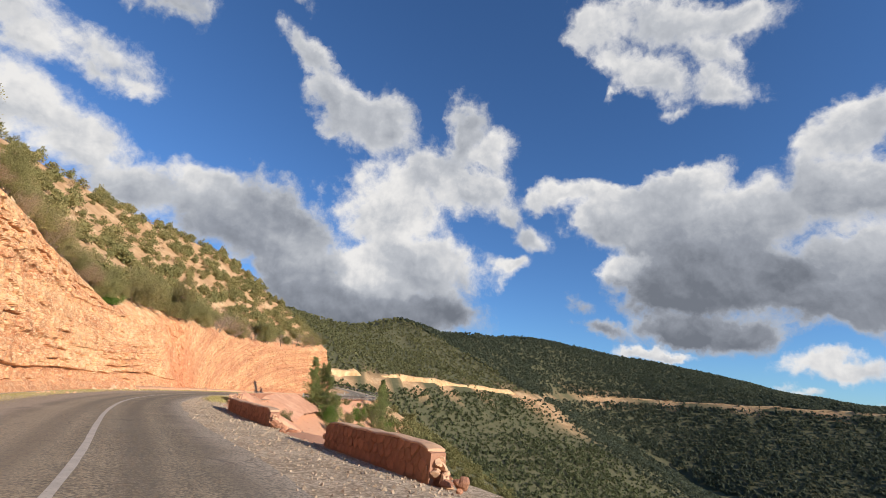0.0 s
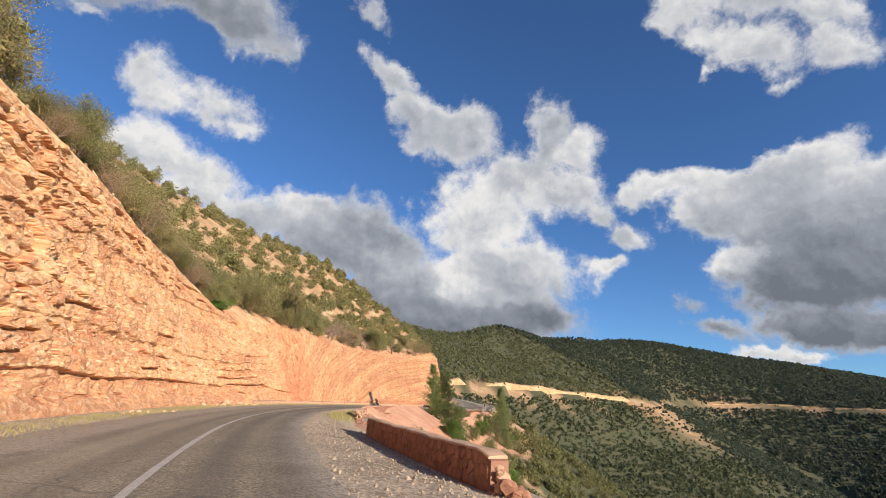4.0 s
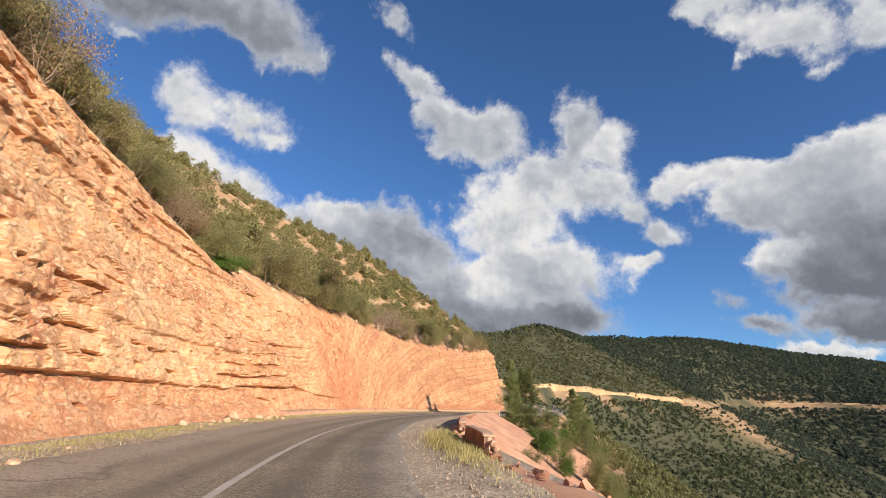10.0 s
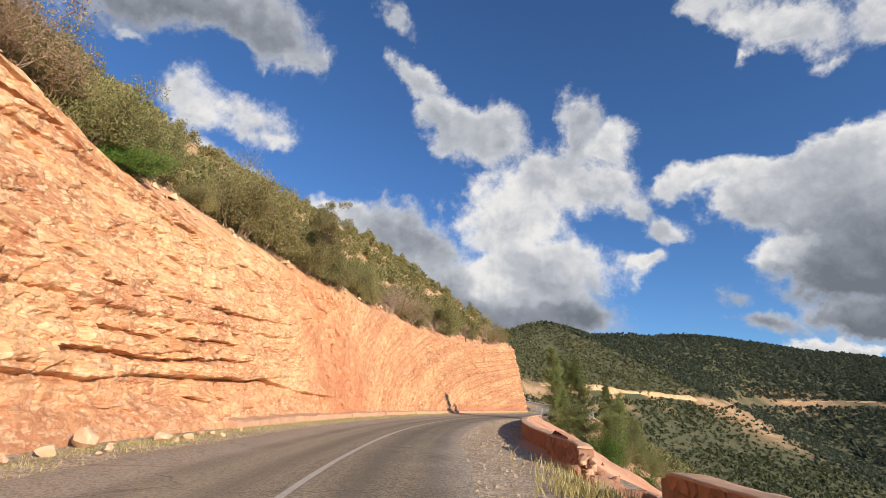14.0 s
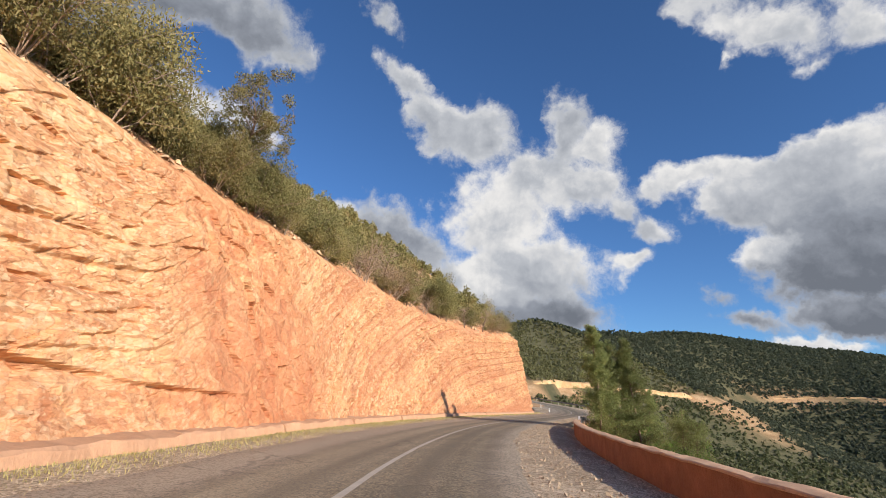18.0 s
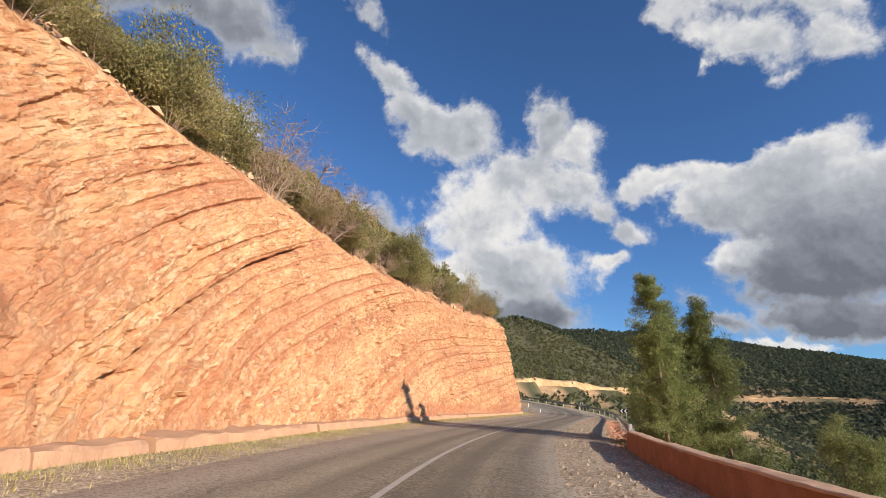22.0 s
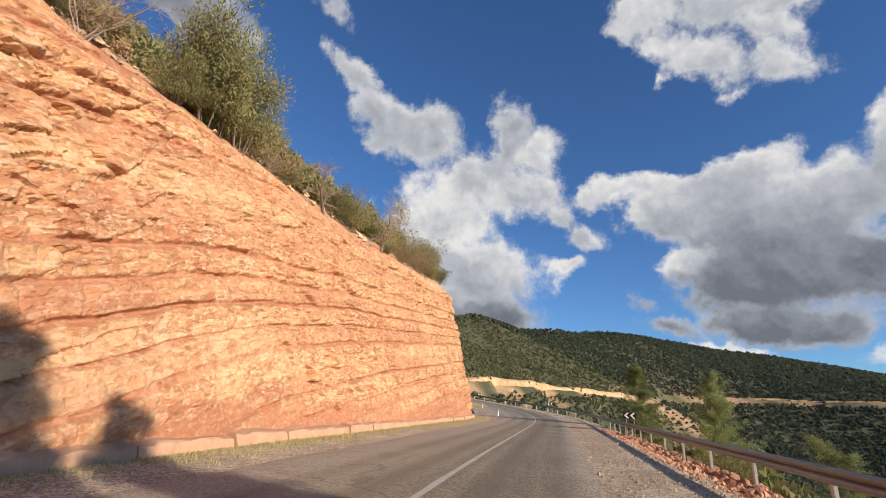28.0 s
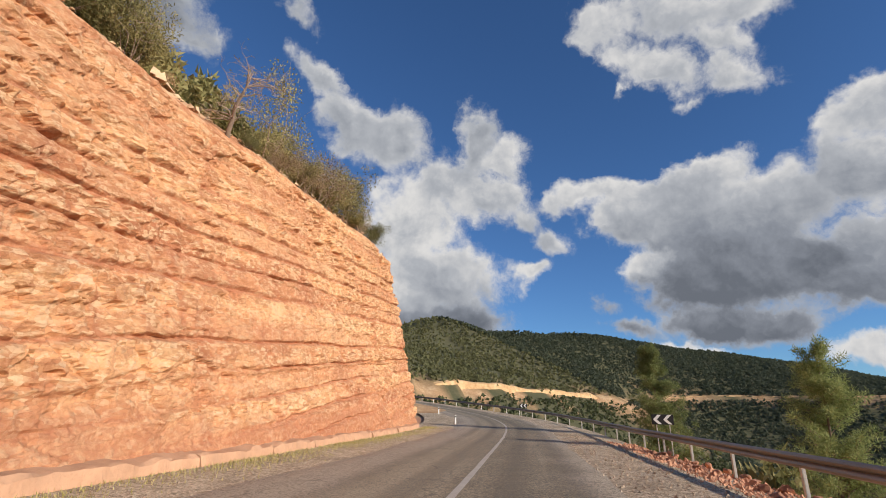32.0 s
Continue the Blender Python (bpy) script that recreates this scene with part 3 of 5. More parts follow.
FOREST_LOW = leaf_material("lower_slope_forest", (0.074, 0.086, 0.040), (0.094, 0.104, 0.048), (0.115, 0.122, 0.060), translucent=0.4)
GRASS = leaf_material("verge_grass", (0.20, 0.19, 0.06), (0.36, 0.30, 0.115), (0.52, 0.43, 0.21))


# ---- mesh helpers ----
def mesh_of(name, verts, faces, mat, smooth=False):
    me = bpy.data.meshes.new(name)
    me.from_pydata([tuple(v) for v in np.asarray(verts, float).tolist()], [], [tuple(f) for f in faces])
    me.materials.append(mat)
    if smooth:
        me.polygons.foreach_set("use_smooth", [True] * len(me.polygons))
    me.update()
    return me


def grid_faces(rows, cols):
    i = np.arange(rows - 1)[:, None] * cols + np.arange(cols - 1)[None]
    return np.stack([i, i + 1, i + cols + 1, i + cols], -1).reshape(-1, 4).tolist()


def set_uv(me, name, uv):
    loops = np.empty(len(me.loops), int)
    me.loops.foreach_get("vertex_index", loops)
    me.uv_layers.new(name=name).data.foreach_set("uv", np.asarray(uv, float)[loops].ravel())


def part(name, me, parent=None, label="", at=None):
    """Links a mesh (or a bmesh's mesh) as one object, under a thing or a part."""
    ob = new(name, me)
    if parent is not None:
        ob.parent = parent
    if at is not None:
        ob.matrix_basis = at
    return tagged(ob, label) if label else ob


def strip(name, s, offs, zs, mat, parent=None, uv=None, smooth=True):
    """A ribbon along the road: a grid of stations by offsets."""
    ss, oo = np.meshgrid(s, offs, indexing="ij") if np.ndim(offs) == 1 else (np.repeat(np.asarray(s)[:, None], offs.shape[1], 1), offs)
    pts = place(ss, oo, zs(ss, oo) if callable(zs) else zs).reshape(-1, 3)
    me = mesh_of(name, pts, [f[::-1] for f in grid_faces(*ss.shape)], mat, smooth)
    if uv:
        set_uv(me, uv, np.c_[ss.ravel(), oo.ravel()])
    return part(name, me, parent)


# ---- ground, road and cliff ----
def spread(lo, hi, step, far_lo, far_hi, grow=1.13):
    out, up, down = list(np.arange(lo, hi, step)), [], []
    d, v = step, hi
    while v < far_hi:
        up.append(v)
        d = min(d * grow, 34)
        v += d
    d, v = step, lo
    while v > far_lo:
        d = min(d * grow, 34)
        v -= d
        down.append(v)
    return np.array(down[::-1] + out + up)


gx, gy = spread(-46, 34, 0.9, -1500, 2300), spread(-20, 190, 0.9, -1400, 2300)
xx, yy = np.meshgrid(gx, gy, indexing="ij")
gz = hill(xx, yy)
gs, go = station(xx, yy)
# the ground starts behind the cliff's broken rim
rim = (go.reshape(xx.shape) > 0) & (go.reshape(xx.shape) < edge(gs).reshape(xx.shape) + 1.3) & (gs.reshape(xx.shape) < 176) & (gs.reshape(xx.shape) > -38)
gz = np.where(rim, -0.12, gz)
ground_mesh = mesh_of("ground", np.stack([xx, yy, gz], -1).reshape(-1, 3), [f[::-1] for f in grid_faces(*xx.shape)], SOIL, True)


def forest_cover(x, y, s, o):
    """How thickly the land is wooded, 0 to 1."""
    d = np.abs(o)
    far = (s > S_END + 60) | ((s > 205) & (o > 0))
    bare = np.where(far, np.where(o > 0, 4.0, np.where(s < S_END + 480, 8 + 9 * fbm(x, y, 50, 3, 61), 5 + 3 * fbm(x, y, 50, 3, 61))), np.where(o > 0, 1e6, 20 + 8 * fbm(x, y, 12, 3, 62)))
    scar = np.exp(-(((x - 262) + (y - 560) * 0.0) / 28.0) ** 2) * ((o < 0) & (y < 640) & (y > 535)) * (fbm(x, y, 20, 3, 63) > -0.25)
    return np.clip((d - bare) / 5, 0, 1) * (1 - 0.8 * scar)


cover = ground_mesh.attributes.new("cover", "FLOAT", "POINT")
cover.data.foreach_set("value", forest_cover(xx.ravel(), yy.ravel(), gs, go).astype(np.float32))
red_bank = np.clip(26 + 6 * fbm(xx.ravel(), yy.ravel(), 9, 3, 64) - np.abs(go), 0, 6) / 6 * (go < 0) * (gs < 165)
red_bank = np.maximum(red_bank, 0.8 * np.clip((edge(gs) + 5 + 3 * fbm(xx.ravel(), yy.ravel(), 6, 3, 67) - go) / 3, 0, 1) * (go > 0) * (gs < 190))
ground_mesh.attributes.new("red_bank", "FLOAT", "POINT").data.foreach_set("value", red_bank.astype(np.float32))
ground = tagged(new("ground", ground_mesh),
                "red stony hillside soil falling to a wooded valley", "ground", kind="structure")

ROAD_S = np.arange(-70, S_END - 1, 0.5)
right_edge = -3.15 + 0.16 * fbm(ROAD_S, 0 * ROAD_S, 3.0, 4, 11)
left_edge = 4.3 + 0.22 * fbm(ROAD_S, 0 * ROAD_S, 3.5, 4, 12)
lanes = np.stack([right_edge - 0.25, *[right_edge + (left_edge - right_edge) * k / 10 for k in range(11)], left_edge + 0.35], 1)
sag = np.full(lanes.shape, 0.0)
sag[:, 0] = sag[:, -1] = -0.06
road = tagged(strip("road", ROAD_S, lanes, sag + 0.0, ASPHALT, uv="road"), "worn grey two-lane asphalt road with gritty edges", "road", kind="structure")
line = strip("centre_line", ROAD_S, np.stack([-0.075 + 0.02 * fbm(ROAD_S, 0 * ROAD_S, 2, 3, 21), 0.075 + 0.02 * fbm(ROAD_S, 0 * ROAD_S, 2, 3, 22)], 1), 0.006, PAINT)
tagged(line, "worn white painted centre line on the road", "road marking", kind="structure")


def shoulder_z(s, o):
    return -0.03 + 0.022 * fbm(s, o, 0.9, 3, 31) - 0.28 * np.clip((-o - 5.2) / 1.8, 0, 1) + 0.05 * np.clip((o - 4.5) / 2, 0, 1)


shoulder = tagged(strip("shoulder", ROAD_S, np.r_[-7.6, np.arange(-7.2, -2.7, 0.3), np.arange(3.6, 7.9, 0.3)], shoulder_z, GRAVEL), "pale gravel shoulder along the asphalt", "road shoulder", kind="structure")


BED_S = np.arange(60.0, 190.0, 0.5)
BED_DIP = np.interp(BED_S, [60, 80, 85, 89, 93, 98, 102, 105, 110, 115, 120, 125, 130, 140, 160, 190],
                    [0.02, 0.12, 1.0, 1.5, 0.95, 0.70, 0.62, 0.47, 0.39, 0.33, 0.30, 0.26, 0.20, 0.14, 0.10, 0.05])
BED_DROP = np.r_[0, np.cumsum((BED_DIP[1:] + BED_DIP[:-1]) * 0.25)]
BED_DROP = BED_DROP[-1] - BED_DROP


def bed_level(s, z):
    """Level of a point within the beds: flat in the first bay, steep in the crushed zone, arched over towards the far nose."""
    return z + np.interp(s, BED_S, BED_DROP) + 0.18 * np.sin(s * 0.09) * (s < 200) + 0.12 * fbm(s, z, 7.0, 3, 41)


def hashed_bed(k, seed):
    h = np.sin(k * 12.9898 + seed * 4.1) * 43758.5453
    return h - np.floor(h)


def parting(b, at, thick, shows):
    """1 within a parting at one level of the beds, where it shows."""
    return np.clip(1.3 - np.abs(b - at) / thick, 0, 1) * shows


def cliff():
    ss = np.r_[np.arange(-40, 26, 0.5), np.arange(26, 174, 0.078), np.arange(174, 182, 0.4)]
    v = np.linspace(0, 1, 184)
    s, vv = np.meshgrid(ss, v, indexing="ij")
    top = cliff_top(s)
    z = vv * (top + 0.55) - 0.35
    b = bed_level(s, z)
    far = np.clip((s - 84) / 9, 0, 1)
    jumbled = np.exp(-((s - 88 + 1.6 * fbm(s, z, 2.5, 3, 55)) / 5.2) ** 4)
    # beds: each stands out by its own amount, with a sharp step to the next
    wav = fbm(s, b, 4.0, 2, 42) * np.where(s < 86, 0.30, 0.16) + fbm(s, b, 0.9, 2, 49) * np.where(s < 86, 0.14, 0.06)
    k = b / np.where(s < 86, 0.80, 0.95) + wav
    ki = np.floor(k)
    kf = k - ki
    hard, nxt = hashed_bed(ki, 1), hashed_bed(ki + 1, 1)
    step = hard + (nxt - hard) * np.clip((kf - 0.86) / 0.14, 0, 1)
    # thin red partings between the pale beds of the arch
    shows = np.clip(0.95 + 1.1 * fbm(s, ki * 2.7, 9.0, 3, 53), 0, 1) * np.clip((s - 94.5) / 3.5, 0, 1) * (hashed_bed(ki, 2) < 0.86)
    wide = 0.07 + 0.10 * hashed_bed(ki, 3) ** 2
    inter = np.clip(1.25 - np.abs(kf - 0.10) / wide, 0, 1) * shows
    # massive red mudstone along the foot, in the crushed zone and in the lowest beds of the nose
    sill = 1.8 + 0.35 * np.clip((s - 64) / 8, 0, 1) - 0.5 * np.clip((s - 76) / 5, 0, 1) + 0.22 * fbm(s, 0 * s, 3.0, 3, 50)
    below = np.clip((sill - z) / 0.10, 0, 1) * (1 - np.clip((s - 83) / 3, 0, 1))
    nose_mud = 0.8 * np.clip((s - 116) / 12, 0, 1) * np.clip((1.5 + 0.6 * fbm(s, z, 4.0, 3, 57) - z) / 0.6, 0, 1)
    red_bed = far * (1 - jumbled) * np.clip(0.08 + 0.32 * (hashed_bed(ki, 8) > 0.5) + 0.55 * fbm(s, b * 1.5, 6.0, 3, 60), 0, 0.6)
    mud = np.clip(np.maximum(0.38 * below, 0.70 * jumbled * np.clip((7.5 - z) / 3 + fbm(s, z, 3.0, 3, 51), 0, 1)) + nose_mud + red_bed + 0.95 * inter, 0, 1)
    # broken blocks at two sizes, angular, longer than high along the beds
    big, big_tilt, big_rim = cells(s * 0.72 + 0.3 * fbm(s, b, 1.0, 2, 52), b * 1.35, 1)
    small, small_tilt, _ = cells(s * 2.3, b * 4.2, 2)
    broken = np.clip(0.80 + 0.75 * fbm(s, z, 7, 3, 44), 0.15, 1.4) * (1 - 0.72 * mud) * (1 - 0.22 * far) * (1 - 0.6 * jumbled)
    chunk, chunk_tilt, _ = cells(s * 0.9 + 0.4 * fbm(s, z, 1.2, 3, 56), z * 0.95, 5)
    bump = np.where(s < 86, 0.26, 0.24) * (step - 0.5) * (1 - 0.7 * mud) * (1 - 0.85 * jumbled)
    bump += jumbled * (0.30 * (chunk - 0.5) + 0.36 * chunk_tilt)
    bump += broken * (0.42 * (big - 0.5) + 0.42 * big_tilt - 0.14 * np.clip(0.10 - big_rim, 0, 1) / 0.10 + (0.14 + 0.08 * far) * (small - 0.5) + (0.17 + 0.10 * far) * small_tilt)
    # upright joints that cut the pale beds of the arch into blocks
    joint, joint_tilt, joint_rim = cells(s * 1.7 + 0.5 * hashed_bed(ki, 6), ki * 1.0 + 0.5, 7)
    bump += np.clip((s - 96) / 6, 0, 1) * (1 - mud) * (0.16 * (joint - 0.5) + 0.10 * joint_tilt - 0.06 * np.clip(0.06 - joint_rim, 0, 1) / 0.06)
    # open partings and pockets under hard beds
    hollow = np.clip((kf - 0.78) / 0.05, 0, 1) * (hard > 0.45) * (fbm(s, ki * 3.1, 3.0, 3, 47) > 0.10) * np.clip((80 - s) / 8, 0.3, 1)
    bump -= hollow * np.where(s < 86, 0.42, 0.12) * (1 - mud) * (1 - jumbled) + 0.20 * inter
    # the ledge that overhangs the mudstone, and the long open crack in the arch
    bump -= 0.30 * below + 0.30 * parting(z, sill - 0.06, 0.07, (s < 84) * np.clip(0.9 + 1.5 * fbm(s, 0 * s, 4.0, 2, 58), 0, 1))
    crack = parting(b + 0.10 * fbm(s, 0 * s, 1.5, 3, 59), float(np.interp(99.4, BED_S, BED_DROP)) + 4.95, 0.12, np.clip((s - 94) / 2, 0, 1) * np.clip((107 - s) / 2, 0, 1))
    bump -= 0.62 * crack
    bump += 0.16 * np.clip((b - float(np.interp(99.4, BED_S, BED_DROP)) - 4.95) / 0.2, 0, 1) * np.clip((s - 94) / 3, 0, 1) * np.clip((108 - s) / 4, 0, 1)
    bump += 0.42 * fbm(s, z, 6.0, 4, 45) + 0.12 * fbm(s * 1.3, z * 1.3, 0.9, 4, 46) + (0.45 * jumbled + 0.14 * below) * fbm(s, z * 0.3, 1.1, 3, 48)
    o = foot(s) + batter(s) * np.clip(z, -1, 30) - bump * np.clip(z / 0.8, 0.15, 1) * np.clip((top + 0.2 - z) / 1.3, 0.10, 1)
    lap = np.clip((vv - 0.955) / 0.045, 0, 1)
    o += 2.6 * lap ** 1.2
    z = np.where(lap > 0, 0.955 * (top + 0.55) - 0.35 + 2.15 * lap ** 1.15 - 0.9 * (lap >= 1) + 0.16 * fbm(s, lap * 3, 0.7, 3, 65), z)
    me = mesh_of("rock_face", place(s, o, z).reshape(-1, 3), grid_faces(*s.shape), ROCK)
    set_uv(me, "beds", np.c_[s.ravel(), b.ravel()])
    me.attributes.new("mudstone", "FLOAT", "POINT").data.foreach_set("value", mud.ravel().astype(np.float32))
    me.attributes.new("splintered", "FLOAT", "POINT").data.foreach_set("value", np.clip((s - 82) / 14, 0, 1).ravel().astype(np.float32))
    me.attributes.new("crushed", "FLOAT", "POINT").data.foreach_set("value", (0.8 * jumbled).ravel().astype(np.float32))
    return tagged(new("rock_face", me), "tall orange-red cut cliff of layered broken sandstone", "cliff", kind="structure")


cliff()


# ---- roadside ----
def ground_at(x, y):
    return float(hill(np.array([x]), np.array([y]))[0])


def box_mesh(name, mat, sx, sy, sz, bevel=0.02, jitter=0.0, seed=0):
    bm = bmesh.new()
    bmesh.ops.create_cube(bm, size=1.0)
    rng = random.Random(seed)
    for v in bm.verts:
        v.co = Vector((v.co.x * sx, v.co.y * sy, v.co.z * sz)) + Vector([rng.uniform(-jitter, jitter) for _ in range(3)])
    if bevel:
        bmesh.ops.bevel(bm, geom=bm.edges[:], offset=bevel, segments=1, affect="EDGES")
    me = bpy.data.meshes.new(name)
    bm.to_mesh(me)
    bm.free()
    me.materials.append(mat)
    return me


def rock_mesh(name, mat, seed, flat=0.75, sub=2):
    """A broken angular rock about one metre wide that stands on z = 0."""
    rng = random.Random(seed)
    bm = bmesh.new()
    bmesh.ops.create_icosphere(bm, subdivisions=sub, radius=0.5)
    cuts = [(Vector((rng.gauss(0, 1), rng.gauss(0, 1), rng.gauss(0, 1))).normalized(), rng.uniform(0.20, 0.38)) for _ in range(13)]
    for v in bm.verts:
        for n, d in cuts:
            over = v.co.dot(n) - d
            if over > 0:
                v.co -= n * over
        v.co += Vector([rng.uniform(-0.02, 0.02) for _ in range(3)])
        v.co.z *= flat
    low = min(v.co.z for v in bm.verts)
    for v in bm.verts:
        v.co.z -= low + 0.04
    me = bpy.data.meshes.new(name)
    bm.to_mesh(me)
    bm.free()
    me.materials.append(mat)
    return me


def ribbon(name, s, profile, mat, parent=None, wobble=0.0, seed=0, caps=True, drop=None):
    """A closed profile of (offset, height) swept along the road."""
    prof = np.array(profile, float)
    n = len(prof)
    rows = np.repeat(np.asarray(s)[:, None], n, 1)
    off = np.repeat(prof[None, :, 0], len(s), 0) + wobble * fbm(rows, prof[None, :, 0] * 9 + prof[None, :, 1] * 5, 0.7, 3, seed)
    hgt = np.repeat(prof[None, :, 1], len(s), 0) + wobble * fbm(rows, prof[None, :, 0] * 7 + 40, 0.6, 3, seed + 1)
    if drop is not None:
        hgt = np.where(hgt > 0, hgt - drop[:, None], hgt)
    pts = place(rows, off, hgt).reshape(-1, 3)
    faces = []
    for i in range(len(s) - 1):
        for j in range(n):
            a, b = i * n + j, i * n + (j + 1) % n
            faces.append((a, b, b + n, a + n))
    if caps:
        faces += [tuple(range(n))[::-1], tuple(range((len(s) - 1) * n, len(s) * n))]
    return part(name, mesh_of(name, pts, faces, mat), parent)


# concrete toe wall in segments along the cliff's foot
kerb = tagged(new("kerb"), "pale concrete toe wall cast in segments along the cliff", "kerb", kind="structure")
s = 71.0
while s < 169:
    length = 4.2 + 1.3 * math.sin(s * 3.1)
    run = np.arange(s + 0.006, s + length, 0.2)
    f, lift = float(foot(s)), 0.016 * math.sin(s * 7.7)
    dip = 0.02 * math.sin(s * 5.3)
    ribbon("kerb_segment", run, [(f - 0.42 + dip, -0.2), (f - 0.30 + dip, 0.27 + lift), (f - 0.22 + dip, 0.32 + lift), (f + 0.35, 0.40 + lift), (f + 0.5, -0.2)], CONCRETE, kerb, 0.11, int(s))
    s += length

RUBBLE = [rock_mesh("rubble", STONE, 40 + k, 0.75, 2) for k in range(5)]
RUBBLE_PALE = [rock_mesh("rubble", CAP, 50 + k, 0.85, 2) for k in range(4)]
PALE_ROCKS = [rock_mesh("rock", plain_material("pale_fallen_rock", (0.66, 0.43, 0.27), 0.3, 0.95, 3.0, 0.03), 60 + k, 0.7) for k in range(4)]


def rubble_pattern(rng, u0, u1, z0, z1, size):
    """Irregular stones that fill a wall's face: polygons in (station, height), none alike."""
    seeds = []
    rows = max(1, round((z1 - z0) / (size * 0.85)))
    for k in range(rows):
        u = u0 + rng.uniform(0, size)
        while u < u1:
            seeds.append((u, z0 + (k + 0.5 + rng.uniform(-0.38, 0.38)) * (z1 - z0) / rows))
            u += size * rng.uniform(0.75, 1.6)
    seeds = np.array(seeds)
    out = []
    for i, c in enumerate(seeds):
        poly = [np.array(p) for p in ((max(u0, c[0] - 0.7), z0), (min(u1, c[0] + 0.7), z0), (min(u1, c[0] + 0.7), z1), (max(u0, c[0] - 0.7), z1))]
        for q in seeds[np.abs(seeds[:, 0] - c[0]) < 1.5]:
            n = q - c
            if not n.any():
                continue
            mid, kept = (q + c) / 2, []
            for a, b in zip(poly, poly[1:] + poly[:1]):
                da, db = (a - mid) @ n, (b - mid) @ n
                if da <= 0:
                    kept.append(a)
                if (da < 0) != (db < 0):
                    kept.append(a + (b - a) * da / (da - db))
            poly = kept
            if len(poly) < 3:
                break
        if len(poly) >= 3:
            out.append(np.array(poly))
    return out


def wall_stone(wall, poly, mu, mz, o, rng):
    """One stone of a wall's face, its corners knocked off, a little proud of the mortar."""
    c = np.array((mu, mz))
    keep = []
    for a, b in zip(poly, np.roll(poly, -1, 0)):
        if np.hypot(*(b - a)) > 0.05:
            keep += [a + (b - a) * 0.22, a + (b - a) * 0.78]
    if len(keep) < 3:
        return
    ring = np.array(keep)
    gap = 1 - 0.014 / max(0.1, np.sqrt(((ring - c) ** 2).sum(1)).mean())
    proud = rng.uniform(0.006, 0.034)
    n, centre = len(ring), place(mu, o, mz)
    layers = []
    for scale, out_by in ((gap, -0.05), (gap, proud * 0.55), (gap * 0.86, proud)):
        r = c + (ring - c) * scale
        layers.append(place(r[:, 0], o + out_by + np.array([rng.uniform(-0.011, 0.011) for _ in range(n)]), r[:, 1]) - centre)
    faces = [tuple(range(2 * n, 3 * n))]
    for lay in (0, 1):
        faces += [(lay * n + k, lay * n + (k + 1) % n, (lay + 1) * n + (k + 1) % n, (lay + 1) * n + k) for k in range(n)]
    part("stone", mesh_of("stone", np.concatenate(layers), faces, STONE), wall, at=pose(*centre))


def low_wall(s0, s1, o, h, label, stones=True, ragged=0.25, seed=0, thick=0.42):
    """A low roadside wall of mortared red stone with a mortar cap; its road side shows each stone."""
    rng = random.Random(seed)
    wall = tagged(new("low_wall"), label, "wall", group="roadside parapet walls")
    run = np.linspace(s0, s1, max(4, int((s1 - s0) / 0.3)))
    z0 = -0.45

    def worn(q):
        """How far the wall's top has crumbled, most at its ends."""
        ends = np.minimum(q - s0, s1 - q)
        return 0.12 * np.exp(-ends / 0.25) + (0.022 if stones else 0.015) * (0.5 + fbm(q, 0 * q, 1.3, 3, seed + 9))
    ribbon("core", run, [(o - thick, z0), (o, z0), (o - 0.01, h - 0.06), (o - thick + 0.02, h - 0.06)], MORTAR if stones else PLASTER, wall, 0.03, seed, drop=worn(run))
    top = h - 0.06
    cap_run = np.linspace(s0 + ragged * 0.3, s1 - ragged, max(4, int((s1 - s0) / 0.22)))
    ribbon("cap", cap_run,
           [(o - thick + 0.01, top + 0.003), (o + 0.015, top + 0.003), (o + 0.018, top + 0.035), (o - 0.01, top + 0.055), (o - thick * 0.5, top + 0.065), (o - thick + 0.03, top + 0.06), (o - thick, top + 0.04)], CAP, wall, 0.03, seed + 3, drop=worn(cap_run))
    if stones:
        for poly in rubble_pattern(rng, s0 + 0.05, s1 - 0.08, -0.14, top + 0.01, 0.27):
            mu, mz = poly[:, 0].mean(), poly[:, 1].mean()
            if poly[:, 1].max() - 0.06 > top - float(worn(np.array([mu]))[0]):
                continue
            wall_stone(wall, poly, mu, mz, o, rng)
    # broken ends
    for end, way in ((s0, -1), (s1, 1)):
        for k in range(9 if stones else 0):
            r = rng.uniform(0.22, 0.36)
            q = place(end + way * rng.uniform(-0.06, 0.12) + way * 0.02 * (9 - k), o - rng.uniform(0.06, thick - 0.06), -0.15 + (h - 0.12) * (k + 0.5) / 9 - 0.1)
            part("broken_stone", rng.choice(RUBBLE_PALE), wall, at=pose(*q, rng.uniform(-30, 30), rng.uniform(-30, 30), rng.uniform(0, 360)) @ Matrix.Diagonal((r, r, r, 1)))
        for _ in range(9 if stones else 3):
            r = rng.uniform(0.15, 0.5)
            q = place(end + way * rng.uniform(-0.1, 0.8), o - rng.uniform(0, thick + 0.2), 0)
            part("broken_stone", rng.choice(RUBBLE), wall, at=pose(q[0], q[1], float(shoulder_z(end, o)) + rng.uniform(-0.15, 0.10), rng.uniform(-20, 20), 0, rng.uniform(0, 360)) @ Matrix.Diagonal((r, r, r, 1)))
    return wall


